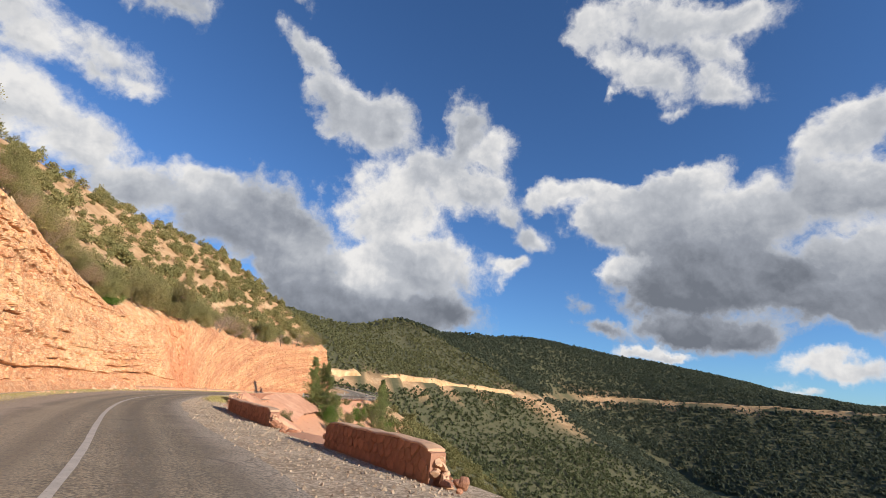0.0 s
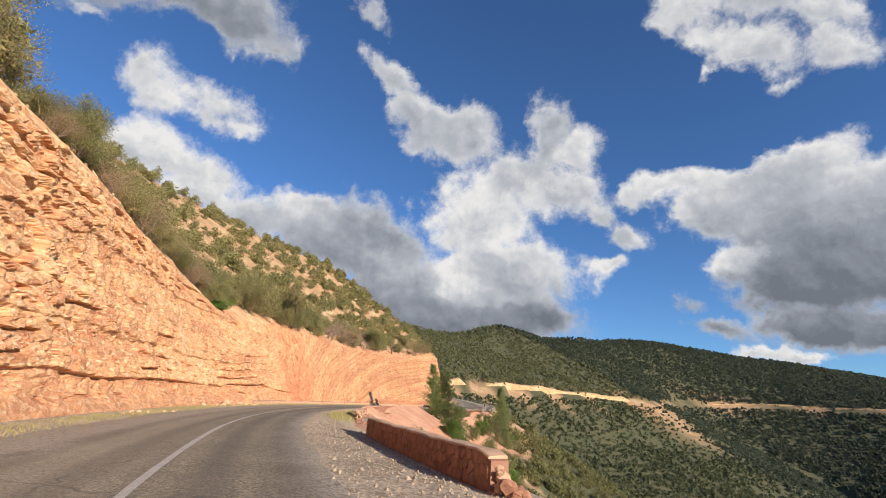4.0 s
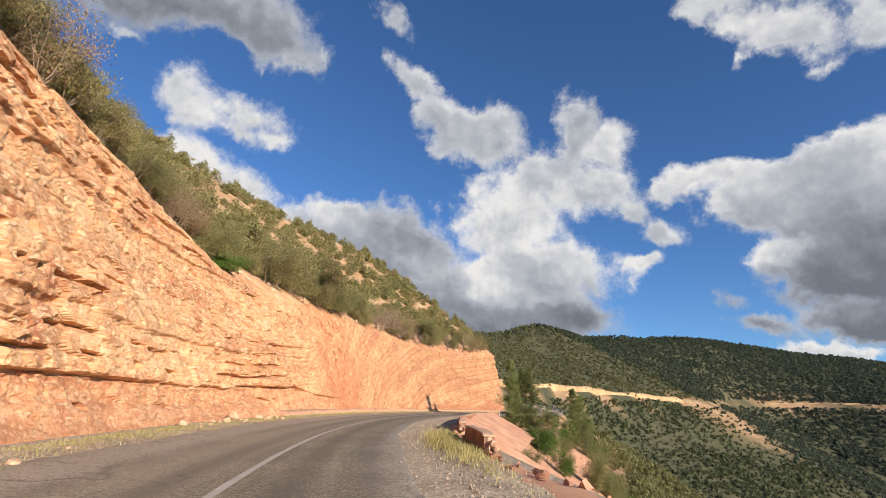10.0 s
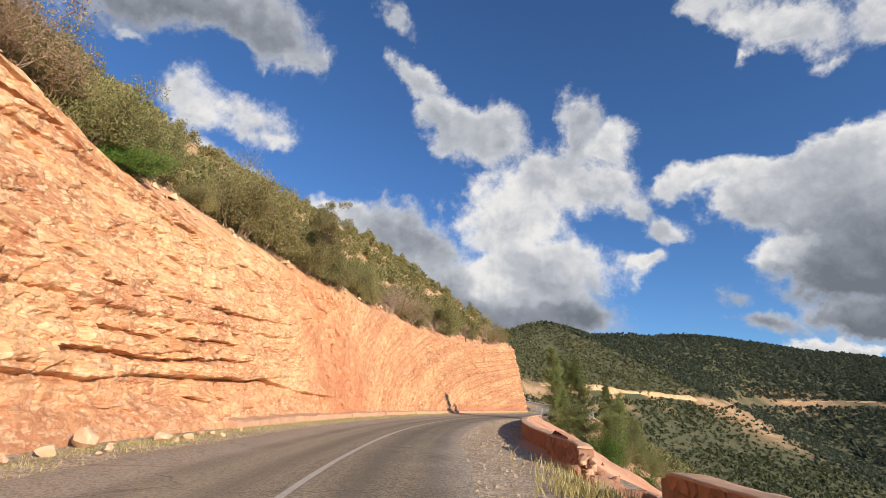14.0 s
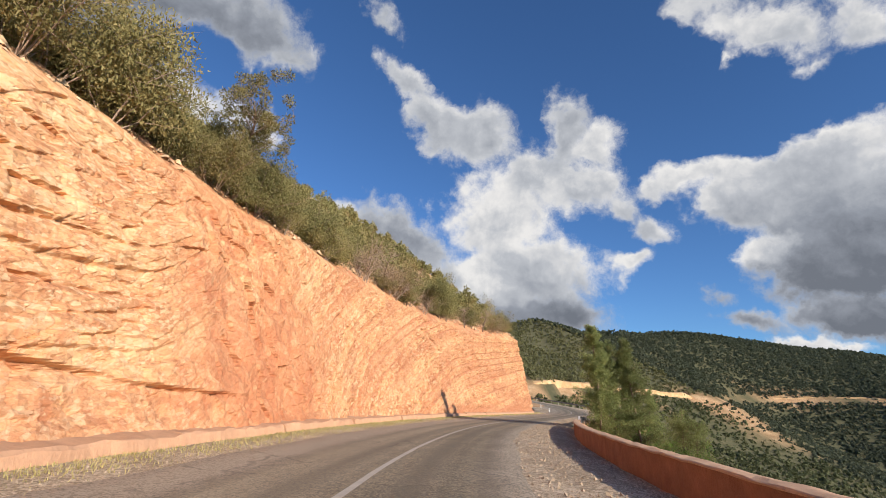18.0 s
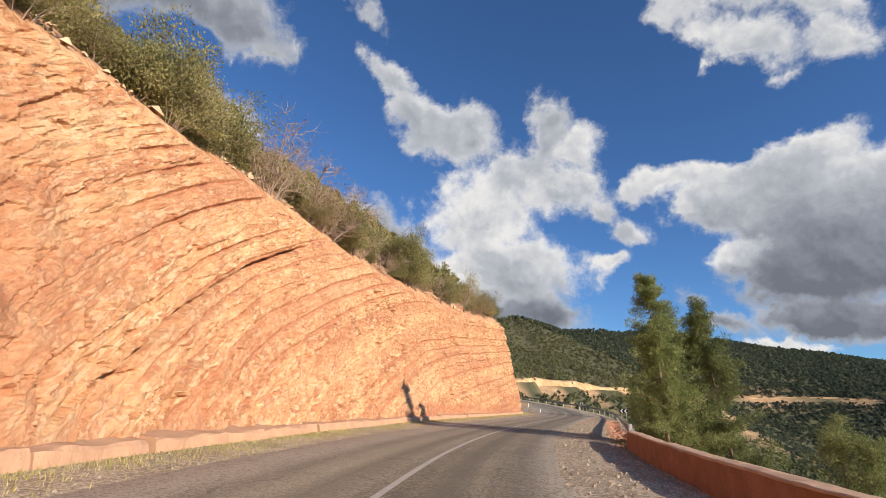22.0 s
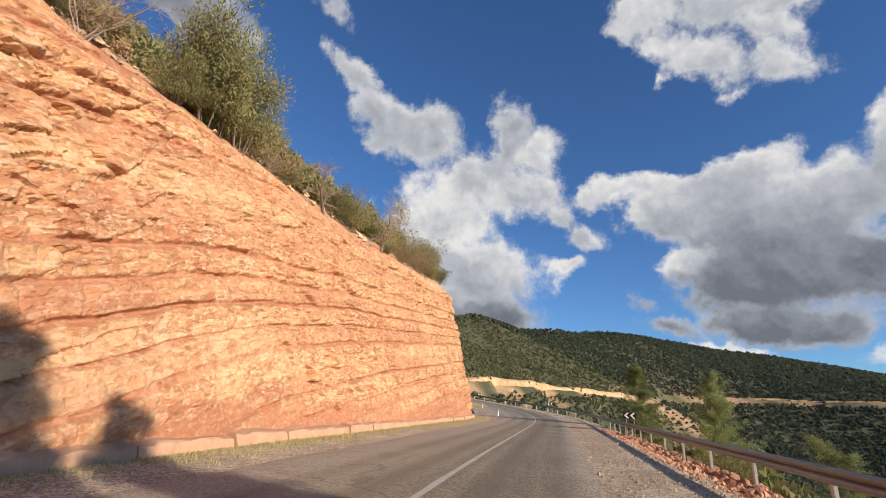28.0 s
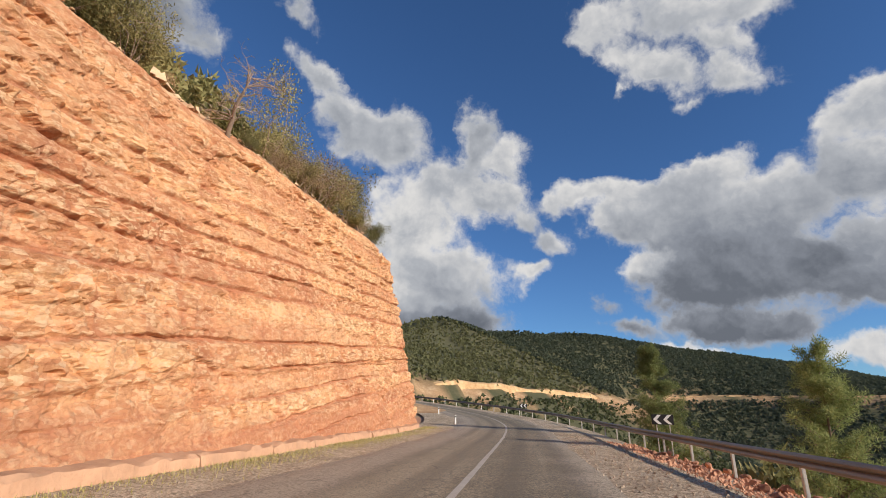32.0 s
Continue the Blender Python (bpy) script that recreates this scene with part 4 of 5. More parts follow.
low_wall(8.6, 14.9, -6.15, 0.62, "low red stone parapet wall with a broken end", seed=1)
low_wall(22.0, 36.4, -6.1, 0.62, "long low red stone parapet wall beside gravel", seed=2)
low_wall(52.4, 58.6, -6.3, 0.58, "short low red stone parapet wall behind grass", seed=3)
low_wall(63.8, 68.6, -6.32, 0.60, "broken end of the red stone parapet wall against a bare bank", seed=4)
low_wall(68.5, 109.4, -6.42, 0.58, "long low red parapet wall faced with worn plaster", stones=False, seed=5)


# guard rail
def guard_rail():
    rail = tagged(new("guard_rail"), "weathered steel guard rail on short posts above rubble", "guard rail")
    wave = [(0.0, 0.31), (0.045, 0.285), (0.075, 0.24), (0.045, 0.19), (0.0, 0.155), (0.045, 0.12), (0.075, 0.07), (0.045, 0.025), (0.0, 0.0)]
    loop = [(o - 0.012, z) for o, z in wave[::-1]]
    run = np.arange(110.6, S_END - 3, 0.8)
    off = np.interp(run, [110, 120, 150, 168, 185, S_END], [-6.75, -7.2, -7.45, -7.6, -7.2, -7.0])

    def sweep(name, a, b, profile, mat, lift):
        pts, n, faces = [], len(profile), []
        rows = run[a:b]
        for q, oo in zip(rows, off[a:b]):
            pts += place(np.full(n, q), oo + np.array([p[0] for p in profile]), lift + np.array([p[1] for p in profile])).tolist()
        for i in range(len(rows) - 1):
            for j in range(n):
                faces.append((i * n + j, i * n + (j + 1) % n, (i + 1) * n + (j + 1) % n, (i + 1) * n + j))
        faces += [tuple(range(n))[::-1], tuple(range((len(rows) - 1) * n, len(rows) * n))]
        return part(name, mesh_of(name, pts, faces, mat), rail)
    for a in range(0, len(run) - 1, 5):
        sweep("rail_beam", a, min(a + 6, len(run)), wave + loop, STEEL, 0.40 + 0.006 * ((a // 5) % 2))
    bm = bmesh.new()
    for x, y, sx, sy in ((0, 0, 0.012, 0.11), (0.035, 0.05, 0.07, 0.010), (0.035, -0.05, 0.07, 0.010)):
        bmesh.ops.create_cube(bm, size=1.0, matrix=Matrix.Translation((x, y, 0.1)) @ Matrix.Diagonal((sx, sy, 1.1, 1)))
    post = bpy.data.meshes.new("post")
    bm.to_mesh(post)
    bm.free()
    post.materials.append(POST)
    for k in range(0, len(run), 5):
        p = place(run[k], off[k] - 0.075, 0)
        part("post", post, rail, at=pose(*p, 0, 0, turn_at(run[k])))
    p = place(110.3, -6.72, 0)
    part("end_marker", box_mesh("end_marker", plain_material("white_marker_paint", (0.75, 0.73, 0.70), 0.1), 0.16, 0.10, 1.0, 0.015), rail, "white end marker", pose(p[0], p[1], 0.32, 0, 0, turn_at(110)))
    return rail


guard_rail()

BLACK = plain_material("black_sign_face", (0.025, 0.025, 0.027), 0.2, 0.5, 2.0, 0.001)
WHITE = plain_material("white_sign_face", (0.78, 0.77, 0.74), 0.08, 0.5, 2.0, 0.001)


def chevron_sign(s, o, z, yaw, width=0.95, height=0.45):
    sign = tagged(new("chevron_sign"), "black bend sign with two white chevrons behind the rail", "road sign", group="bend signs")
    p = place(s, o, 0)
    sign.matrix_basis = pose(p[0], p[1], p[2], 0, 0, yaw)
    part("board", box_mesh("board", BLACK, width, 0.03, height, 0.006), sign, at=pose(0, 0, z))
    for k in (0, 1):
        bm = bmesh.new()
        x0, w, t, hh = -width / 2 + 0.07 + k * width * 0.46, width * 0.22, width * 0.17, height * 0.46
        outline = [(x0, 0), (x0 + w, hh), (x0 + w + t, hh), (x0 + t, 0), (x0 + w + t, -hh), (x0 + w, -hh)]
        front = [bm.verts.new((x, -0.022, q)) for x, q in outline]
        back = [bm.verts.new((x, -0.015, q)) for x, q in outline]
        bm.faces.new(front[:4]), bm.faces.new([front[0], front[3], front[4], front[5]])
        for i in range(6):
            bm.faces.new((front[i], back[i], back[(i + 1) % 6], front[(i + 1) % 6]))
        me = bpy.data.meshes.new("chevron")
        bm.to_mesh(me)
        bm.free()
        me.materials.append(WHITE)
        part("chevron", me, sign, "white chevron", pose(0, 0, z))
    foot_z = ground_at(p[0], p[1]) - p[2]
    for x in (-width * 0.3, width * 0.3):
        part("post", box_mesh("sign_post", POST, 0.05, 0.05, z - foot_z + 0.5, 0.008), sign, at=pose(x, 0.045, (z + foot_z - 0.5) / 2))


chevron_sign(157.3, -8.35, 1.22, turn_at(150) - 8, 1.05, 0.50)
chevron_sign(197.6, -7.4, 1.10, turn_at(150) - 2, 1.05, 0.50)


# loose rock
def scatter_rocks(count, meshes, label, group, spot, size, seed):
    rng = random.Random(seed)
    for _ in range(count):
        s, o, z = spot(rng)
        p, r = place(s, o, z), size(rng)
        ob = part("rock", rng.choice(meshes), at=pose(*p, rng.uniform(-8, 8), rng.uniform(-8, 8), rng.uniform(0, 360)) @ Matrix.Diagonal((r, r * rng.uniform(0.7, 1), r * rng.uniform(0.7, 1), 1)))
        tagged(ob, label, "rock", group)


def on_shoulder(s, o):
    return float(shoulder_z(s, o))


def beside_cliff(rng):
    s = rng.choice([rng.uniform(38, 72), rng.uniform(40, 48), rng.uniform(58, 68)])
    o = float(foot(s)) - rng.uniform(0.2, 1.6)
    return s, o, on_shoulder(s, o)


def along_rail(rng):
    s = rng.uniform(110.5, 156)
    o = -rng.uniform(6.55, 7.45) - (s - 110) * 0.012
    return s, o, on_shoulder(s, o) - 0.03


def on_bank(rng):
    s = rng.choice([rng.uniform(15.5, 21.5), rng.uniform(38, 51), rng.uniform(58.8, 63.6), rng.uniform(58.8, 63.6)])
    o = -rng.uniform(5.9, 7.3)
    return s, o, on_shoulder(s, o) - 0.03


scatter_rocks(34, PALE_ROCKS, "pale broken rock fallen at the cliff's foot", "fallen rocks", beside_cliff, lambda r: r.choice([0.12, 0.18, 0.25, 0.35, 0.6]), 5)
scatter_rocks(150, RUBBLE, "red broken stone lying along the guard rail", "red rubble", along_rail, lambda r: r.uniform(0.15, 0.58), 6)
scatter_rocks(40, RUBBLE, "red broken stone on the bare roadside bank", "bank rubble", on_bank, lambda r: r.uniform(0.15, 0.6), 7)
for s, o, r in ((60.9, 5.9, 0.55), (62.3, 6.2, 0.85), (64.8, 5.7, 0.62), (44.3, 4.6, 0.3), (44.9, 4.3, 0.28)):
    p = place(s, o, on_shoulder(s, o))
    tagged(part("boulder", PALE_ROCKS[int(s) % 4], at=pose(*p, 0, 0, s * 37) @ Matrix.Diagonal((r, r, r, 1))), "pale angular boulder fallen on the grassy verge", "rock", "fallen boulders")


# ---- plants ----
def blades(rng, centres, count, length, width, spread_r, up=0.25, corners=4):
    """Small leaf quads strewn round centres, as arrays of verts and faces."""
    c = np.asarray(centres)[rng.integers(0, len(centres), count)]
    d = rng.normal(size=(count, 3))
    d /= np.linalg.norm(d, axis=1)[:, None]
    base = c + d * (spread_r * rng.random(count)[:, None] ** 0.45)
    way = d * 0.8 + rng.normal(size=(count, 3)) * 0.55 + np.array([0, 0, up])
    way /= np.linalg.norm(way, axis=1)[:, None]
    side = np.cross(way, rng.normal(size=(count, 3)))
    side /= np.linalg.norm(side, axis=1)[:, None]
    ln, wd = length * rng.uniform(0.6, 1.3, count)[:, None], width * rng.uniform(0.6, 1.3, count)[:, None]
    v = np.stack([base - side * wd * 0.3, base + way * ln * 0.5 + side * wd * 0.5, base + way * ln, base + way * ln * 0.45 - side * wd * 0.5], 1)
    if corners == 3:
        v = np.stack([base - side * wd * 0.5, base + side * wd * 0.5, base + way * ln], 1)
    return v.reshape(-1, 3), (np.arange(count)[:, None] * corners + np.arange(corners)).tolist()


def limbs(paths, mat, name, sides=5):
    """Tapered limbs: each path is a list of (point, radius)."""
    verts, faces = [], []
    for path in paths:
        start = len(verts)
        for i, (p, r) in enumerate(path):
            p = Vector(p)
            a = Vector(path[min(i + 1, len(path) - 1)][0]) - Vector(path[max(i - 1, 0)][0])
            u = a.orthogonal().normalized()
            w = a.cross(u).normalized()
            verts += [p + (u * math.cos(t) + w * math.sin(t)) * r for t in np.linspace(0, 2 * math.pi, sides, endpoint=False)]
        for i in range(len(path) - 1):
            for j in range(sides):
                a, b = start + i * sides + j, start + i * sides + (j + 1) % sides
                faces.append((a, b, b + sides, a + sides))
    return mesh_of(name, verts, faces, mat, True)


def wander(rng, p, way, length, steps, r0, r1, bend=0.25):
    path, p, way = [], Vector(p), Vector(way).normalized()
    for i in range(steps + 1):
        path.append((p.copy(), r0 + (r1 - r0) * i / steps))
        way = (way + Vector(rng.normal(size=3)) * bend).normalized()
        p = p + way * (length / steps)
    return path


def bush_meshes(seed, mat, wide=1.0, tall=1.0, leaves=3000, twiggy=0.3, leaf=0.098):
    """A shrub about two metres across: stems that fork into leafy clumps of uneven size."""
    rng = np.random.default_rng(seed)
    paths, tips = [], []
    for k in range(9):
        a = rng.uniform(0, 2 * math.pi)
        lean = rng.uniform(0.15, 0.95)
        stem = wander(rng, (0.1 * math.cos(a), 0.1 * math.sin(a), -0.25), (math.cos(a) * lean * wide, math.sin(a) * lean * wide, 1.0 * tall), rng.uniform(1.1, 1.9), 5, 0.018, 0.006, 0.18)
        paths.append(stem)
        tips.append(stem[-1][0])
        for j in (2, 3, 4):
            tw = wander(rng, stem[j][0], (rng.normal(), rng.normal(), 0.4), rng.uniform(0.4, 0.9), 3, 0.008, 0.003, 0.3)
            paths.append(tw)
            tips += [tw[-1][0], tw[1][0]]
    for k in range(int(60 * twiggy)):
        t = tips[rng.integers(len(tips))]
        paths.append(wander(rng, t, (rng.normal(), rng.normal(), rng.uniform(0, 1.3)), rng.uniform(0.3, 0.7), 2, 0.005, 0.002, 0.35))
    v, f = blades(rng, np.array([tuple(t) for t in tips]), int(leaves * 1.7), leaf, leaf * 0.5, 0.36, 0.25, 3)
    v[:, 2] = np.maximum(v[:, 2], 0.02 + 0.1 * rng.random(len(v)))
    return mesh_of("foliage", v, f, mat), limbs(paths, BARK if twiggy < 0.6 else TWIG, "woody_frame", 4)


BUSHES = {
    "green": [bush_meshes(k, LEAF, leaves=6200, leaf=0.068) for k in (1, 2, 3)],
    "olive": [bush_meshes(k, LEAF_OLIVE, leaves=5000, twiggy=0.9, leaf=0.066) for k in (4, 5, 6)],
    "dry": [bush_meshes(k, LEAF_DRY, leaves=2000, twiggy=1.8, leaf=0.07) for k in (7, 8)],
    "bare": [bush_meshes(k, LEAF_DRY, leaves=420, twiggy=4.0, tall=1.3, leaf=0.06) for k in (9, 10)],
    "fresh": [bush_meshes(k, LEAF_FRESH, leaves=4200, twiggy=0.1, leaf=0.08) for k in (11, 12)],
}
BUSH_WORDS = {"green": "dark green leafy shrub on a dry slope", "olive": "olive-green scrubby shrub on stony soil", "dry": "brown half-dry shrub with thin twigs",
              "bare": "leafless grey twiggy shrub on the cliff edge", "fresh": "fresh green dense shrub hanging over the cliff edge"}


def bush(kind, p, size, tall=1.0, spin=0.0, tilt=0.0):
    fol, stems = BUSHES[kind][int(abs(spin) * 7) % len(BUSHES[kind])]
    ob = tagged(new("shrub"), BUSH_WORDS[kind], "shrub", kind + " shrubs")
    ob.matrix_basis = pose(*p, tilt, 0, spin) @ Matrix.Diagonal((size / 2, size / 2, size / 2 * tall, 1))
    part("woody_frame", stems, ob)
    part("foliage", fol, ob)
    return ob


def on_hill(s, o):
    x, y, _ = place(s, o, 0)
    return x, y, ground_at(x, y)


brng = random.Random(77)


def fringe(s0, s1, step, above, sizes, mix):
    """Shrubs in an uneven row on the cliff's edge."""
    s = s0
    while s < s1:
        s += step * brng.uniform(0.6, 1.5)
        if float(fbm(np.array([s]), np.array([above[0] * 9.0]), 5.0, 2, 66)[0]) < -0.14:
            continue
        o = float(edge(s)) + brng.uniform(*above)
        kind = brng.choices(["green", "olive", "dry", "bare"], mix)[0]
        bush(kind, on_hill(s, o), brng.uniform(*sizes), brng.uniform(0.85, 1.35), brng.uniform(0, 360))


fringe(20, 67, 1.25, (0.4, 1.5), (1.5, 3.0), [3, 5, 3, 1.0])
fringe(20, 67, 1.9, (1.8, 3.6), (2.0, 3.6), [4, 5, 2, 0.4])
fringe(67, 104, 2.4, (2.0, 3.4), (1.6, 2.6), [3, 4, 2.5, 0.5])
fringe(70, 104, 1.8, (3.6, 6.0), (2.0, 3.2), [4, 4, 2, 0.3])
fringe(84, 99, 3.0, (0.8, 1.8), (1.8, 3.0), [4, 4, 1, 0.5])
fringe(90, 118, 1.9, (0.6, 2.0), (1.6, 4.8), [3, 4, 3.5, 3])
fringe(118, 172, 2.5, (0.4, 1.4), (0.9, 4.2), [4, 4, 3, 3])
fringe(118, 170, 2.6, (1.0, 2.6), (1.4, 5.2), [5, 4, 2, 1])
for s, up, sz in ((125.6, 0.7, 3.8), (126.8, 1.2, 4.4), (127.9, 0.8, 3.4)):
    bush("green", on_hill(s, float(edge(s)) + up), sz, 1.45, s * 41)
# the fresh shrub that hangs over the notch
for s, up, sz in ((66.3, -0.25, 1.5), (66.9, 0.1, 1.9), (67.6, 0.7, 2.6), (66.9, 1.6, 3.2), (65.4, 0.8, 2.8)):
    bush("fresh" if up < 0.5 else "green", on_hill(s, float(edge(s)) + max(up, 0.2)), sz, 1.2, s * 31)
# the bank below the road
for _ in range(75):
    s = brng.uniform(30, 150)
    d = brng.uniform(8.4, 24)
    if d < 19 and s < 140 and brng.random() < 0.85:
        continue
    bush(brng.choices(["green", "olive", "fresh"], [6, 3, 2])[0], on_hill(s, -d), brng.uniform(1.0, 2.2) * (1 + d / 40), brng.uniform(0.9, 1.6), brng.uniform(0, 360))

for s, d, sz in ((104.4, 13.6, 3.2), (105.2, 19.6, 3.6), (112.3, 13.3, 2.6), (117.5, 15.2, 2.4), (128.0, 14.3, 3.0), (135.0, 19.0, 3.4), (122.0, 10.5, 2.2), (144.0, 12.5, 3.0), (98.5, 16.0, 2.6)):
    bush("green" if int(s) % 2 else "fresh", on_hill(s, -d), sz, 1.35, s * 23)


def scrub(name, label, mat, spots, seed, leaves=170, leaf=0.30):
    """Shrubs that nobody could count, joined: (x, y, z, size)."""
    rng = np.random.default_rng(seed)
    forms = []
    for k in range(6):
        a = rng.uniform(0, 6.28, 16)
        r = rng.uniform(0.1, 0.85, 16)
        tips = np.stack([r * np.cos(a), r * np.sin(a), 0.25 + 0.95 * rng.random(16) * (1.1 - r)], -1)
        forms.append(blades(rng, tips, leaves * 2, leaf * 0.85, leaf * 0.5, 0.33, 0.25, 3)[0])
    verts = []
    for i, (x, y, z, size) in enumerate(spots):
        t = rng.uniform(0, 6.28)
        c, w = math.cos(t), math.sin(t)
        f = forms[i % 6] * (size / 2 * np.array([1, 1, rng.uniform(0.8, 1.35)]))
        verts.append(np.stack([f[:, 0] * c - f[:, 1] * w + x, f[:, 0] * w + f[:, 1] * c + y, f[:, 2] + z], -1))
    v = np.concatenate(verts)
    me = mesh_of(name, v, (np.arange(len(v) // 3)[:, None] * 3 + np.arange(3)).tolist(), mat)
    return tagged(new(name, me), label, "scrub", kind="stuff")


def spots_on(seed, count, s_range, o_of, size):
    rng = np.random.default_rng(seed)
    s = rng.uniform(*s_range, count)
    o = o_of(rng, s)
    p = place(s, o, 0)
    keep = fbm(p[:, 0], p[:, 1], 7.0, 3, 100) > rng.uniform(-0.9, 0.35, count)
    p = p[keep]
    return np.c_[p[:, :2], hill(p[:, 0], p[:, 1]), size(rng, len(p))]


def upslope(rng, s):
    return edge(s) + np.where((s > 67) & (s < 104), 4.5, 3.0) + 46 * rng.random(len(s)) ** 1.25


def downslope(rng, s):
    return -(np.where(s < 140, 24 + 5 * np.sin(s * 0.3), 13) + 60 * rng.random(len(s)) ** 0.9)


scrub("hillside_scrub", "olive-green scrub covering the stony slope above the cliff", LEAF_OLIVE, spots_on(101, 700, (5, 178), upslope, lambda r, n: r.uniform(1.6, 3.9, n)), 1)
scrub("hillside_scrub", "dark green scrub covering the stony slope above the cliff", LEAF, spots_on(102, 720, (5, 178), upslope, lambda r, n: r.uniform(1.6, 3.9, n)), 2)
scrub("hillside_scrub", "brown dry scrub on the slope above the cliff", LEAF_DRY, spots_on(103, 420, (60, 176), upslope, lambda r, n: r.uniform(1.0, 2.4, n)), 3, 90, 0.22)
scrub("valley_scrub", "dark green shrubs and young trees on the slope below the road", LEAF, spots_on(104, 1100, (-10, 200), downslope, lambda r, n: r.uniform(2.2, 5.2, n)), 4)
scrub("valley_scrub", "olive shrubs on the slope below the road", LEAF_OLIVE, spots_on(105, 420, (-10, 200), downslope, lambda r, n: r.uniform(1.4, 3.0, n)), 5)


def pine(p, height, seed, label, spread_r=1.0, leaves=5200, stems=1, low=0.12):
    """A slender pine: trunk, whorls of rising limbs, needles in tufts."""
    rng = np.random.default_rng(seed)
    tree = tagged(new("tree"), label, "tree", "trees below the road")
    tree.location = p
    trunk, boughs, tufts = [], [], []
    for k in range(stems):
        a = rng.uniform(0, 6.3)
        axis = wander(rng, (0.25 * k * math.cos(a), 0.25 * k * math.sin(a), -0.4), (0.05 * rng.normal(), 0.05 * rng.normal(), 1), height * (1 - 0.12 * k), 12, 0.011 * height, 0.012, 0.022)
        trunk.append(axis)
        for i in range(120):
            f = low + (0.97 - low) * rng.random()
            q = axis[int(f * 12)][0].lerp(axis[min(int(f * 12) + 1, 12)][0], f * 12 % 1)
            ang = rng.uniform(0, 2 * math.pi)
            reach = height * 0.25 * spread_r * (1 - f) ** 0.9 * rng.uniform(0.45, 1.15) + 0.42
            limb = wander(rng, q, (math.cos(ang), math.sin(ang), rng.uniform(0.1, 0.8)), reach, 4, 0.0035 * height * (1 - f) + 0.006, 0.004, 0.16)
            boughs.append(limb)
            tufts += [tuple(limb[j][0]) for j in (1, 2, 3, 4)]
    part("trunk", limbs(trunk, BARK, "trunk", 7), tree)
    part("limb_frame", limbs(boughs, BARK, "limb_frame", 4), tree)
    v, f = blades(rng, np.array(tufts), int(leaves * 5), 0.032 * height ** 0.7, 0.0072 * height ** 0.7, 0.034 * height ** 0.9, 0.35, 3)
    part("crown", mesh_of("crown", v, f, NEEDLE), tree)
    return tree


def on_slope(x, y):
    return x, y, ground_at(x, y)


pine(on_slope(-5.4, 106.0), 9.8, 1, "tall slender green pine with thin pale stem", 1.05, 9000, 1, 0.05)
pine(on_slope(-1.9, 106.5), 10.9, 2, "tall slim pine beside another below the wall", 0.9, 8000, 1, 0.06)
pine(on_slope(-4.0, 107.5), 9.5, 11, "slim green pine between two taller ones", 0.95, 4500, 1, 0.06)
pine(on_slope(-4.6, 109.0), 6.5, 7, "young green pine below the parapet wall", 1.1, 4000, 1, 0.05)
pine(on_slope(-0.6, 102.0), 6.5, 8, "young bushy pine on the falling slope", 1.5, 5000, 2, 0.05)
pine(on_slope(14.45, 159.2), 10.0, 3, "dense cone-shaped pine behind the bend sign", 1.15, 11000, 1, 0.04)
pine(on_slope(12.05, 144.2), 9.6, 4, "sparse pine with drooping grey-green limbs", 1.6, 8000, 1, 0.10)
pine(on_slope(11.5, 133.5), 7.5, 5, "young pine below the guard rail", 1.3, 4200, 2, 0.05)
pine(on_slope(9.0, 126.0), 6.0, 6, "bushy young pine below the guard rail", 1.5, 4200, 2, 0.05)

# bare tree and dead limbs on the edge
def snag(p, height, seed, label, leafy=0):
    rng = np.random.default_rng(seed)
    tree = tagged(new("tree"), label, "tree", "half-dead trees on the cliff edge")
    tree.location = p
    paths, tips = [wander(rng, (0, 0, -0.4), (0.25, -0.1, 1), height, 7, 0.042 * height ** 0.8, 0.02, 0.15)], []
    for i in range(26):
        q = paths[0][rng.integers(2, 7)][0]
        limb = wander(rng, q, (rng.normal(), rng.normal(), 0.5), height * rng.uniform(0.25, 0.5), 5, 0.03, 0.008, 0.28)
        paths.append(limb)
        for j in (2, 3, 4, 5):
            tw = wander(rng, limb[j][0], (rng.normal(), rng.normal(), 0.3), height * 0.16, 3, 0.010, 0.003, 0.4)
            paths.append(tw)
            tips.append(tuple(tw[-1][0]))
            for _ in range(2):
                paths.append(wander(rng, tw[1][0], (rng.normal(), rng.normal(), 0.3), height * 0.1, 2, 0.006, 0.002, 0.4))
    part("trunk", limbs(paths[:1], BARK, "trunk", 7), tree)
    part("limb_frame", limbs(paths[1:], TWIG, "limb_frame", 4), tree)
    if leafy:
        v, f = blades(rng, np.array(tips), leafy, 0.13, 0.06, 0.32)
        part("foliage", mesh_of("foliage", v, f, LEAF_OLIVE), tree)


snag(on_hill(89.5, float(edge(89.5)) + 1.6), 6.0, 3, "gnarled half-leafless tree on the cliff edge", 17000)
for s, up, sz in ((71.0, 2.6, 2.4), (73.0, 3.6, 2.9), (75.4, 2.5, 2.1), (78.0, 1.9, 4.0), (79.6, 2.8, 4.6), (81.4, 1.9, 4.2), (83.0, 2.8, 4.4), (84.8, 2.0, 3.4)):
    bush("green" if int(s * 2) % 3 else "olive", on_hill(s, float(edge(s)) + up), sz, 1.35, s * 37)
for s, up, sz in ((86.9, 0.9, 3.0), (88.3, 1.4, 3.8), (90.4, 0.9, 3.4), (91.8, 1.2, 3.0), (93.4, 0.8, 2.6)):
    bush("olive" if s < 88 or s > 93 else "green", on_hill(s, float(edge(s)) + up), sz, 1.3, s * 29)
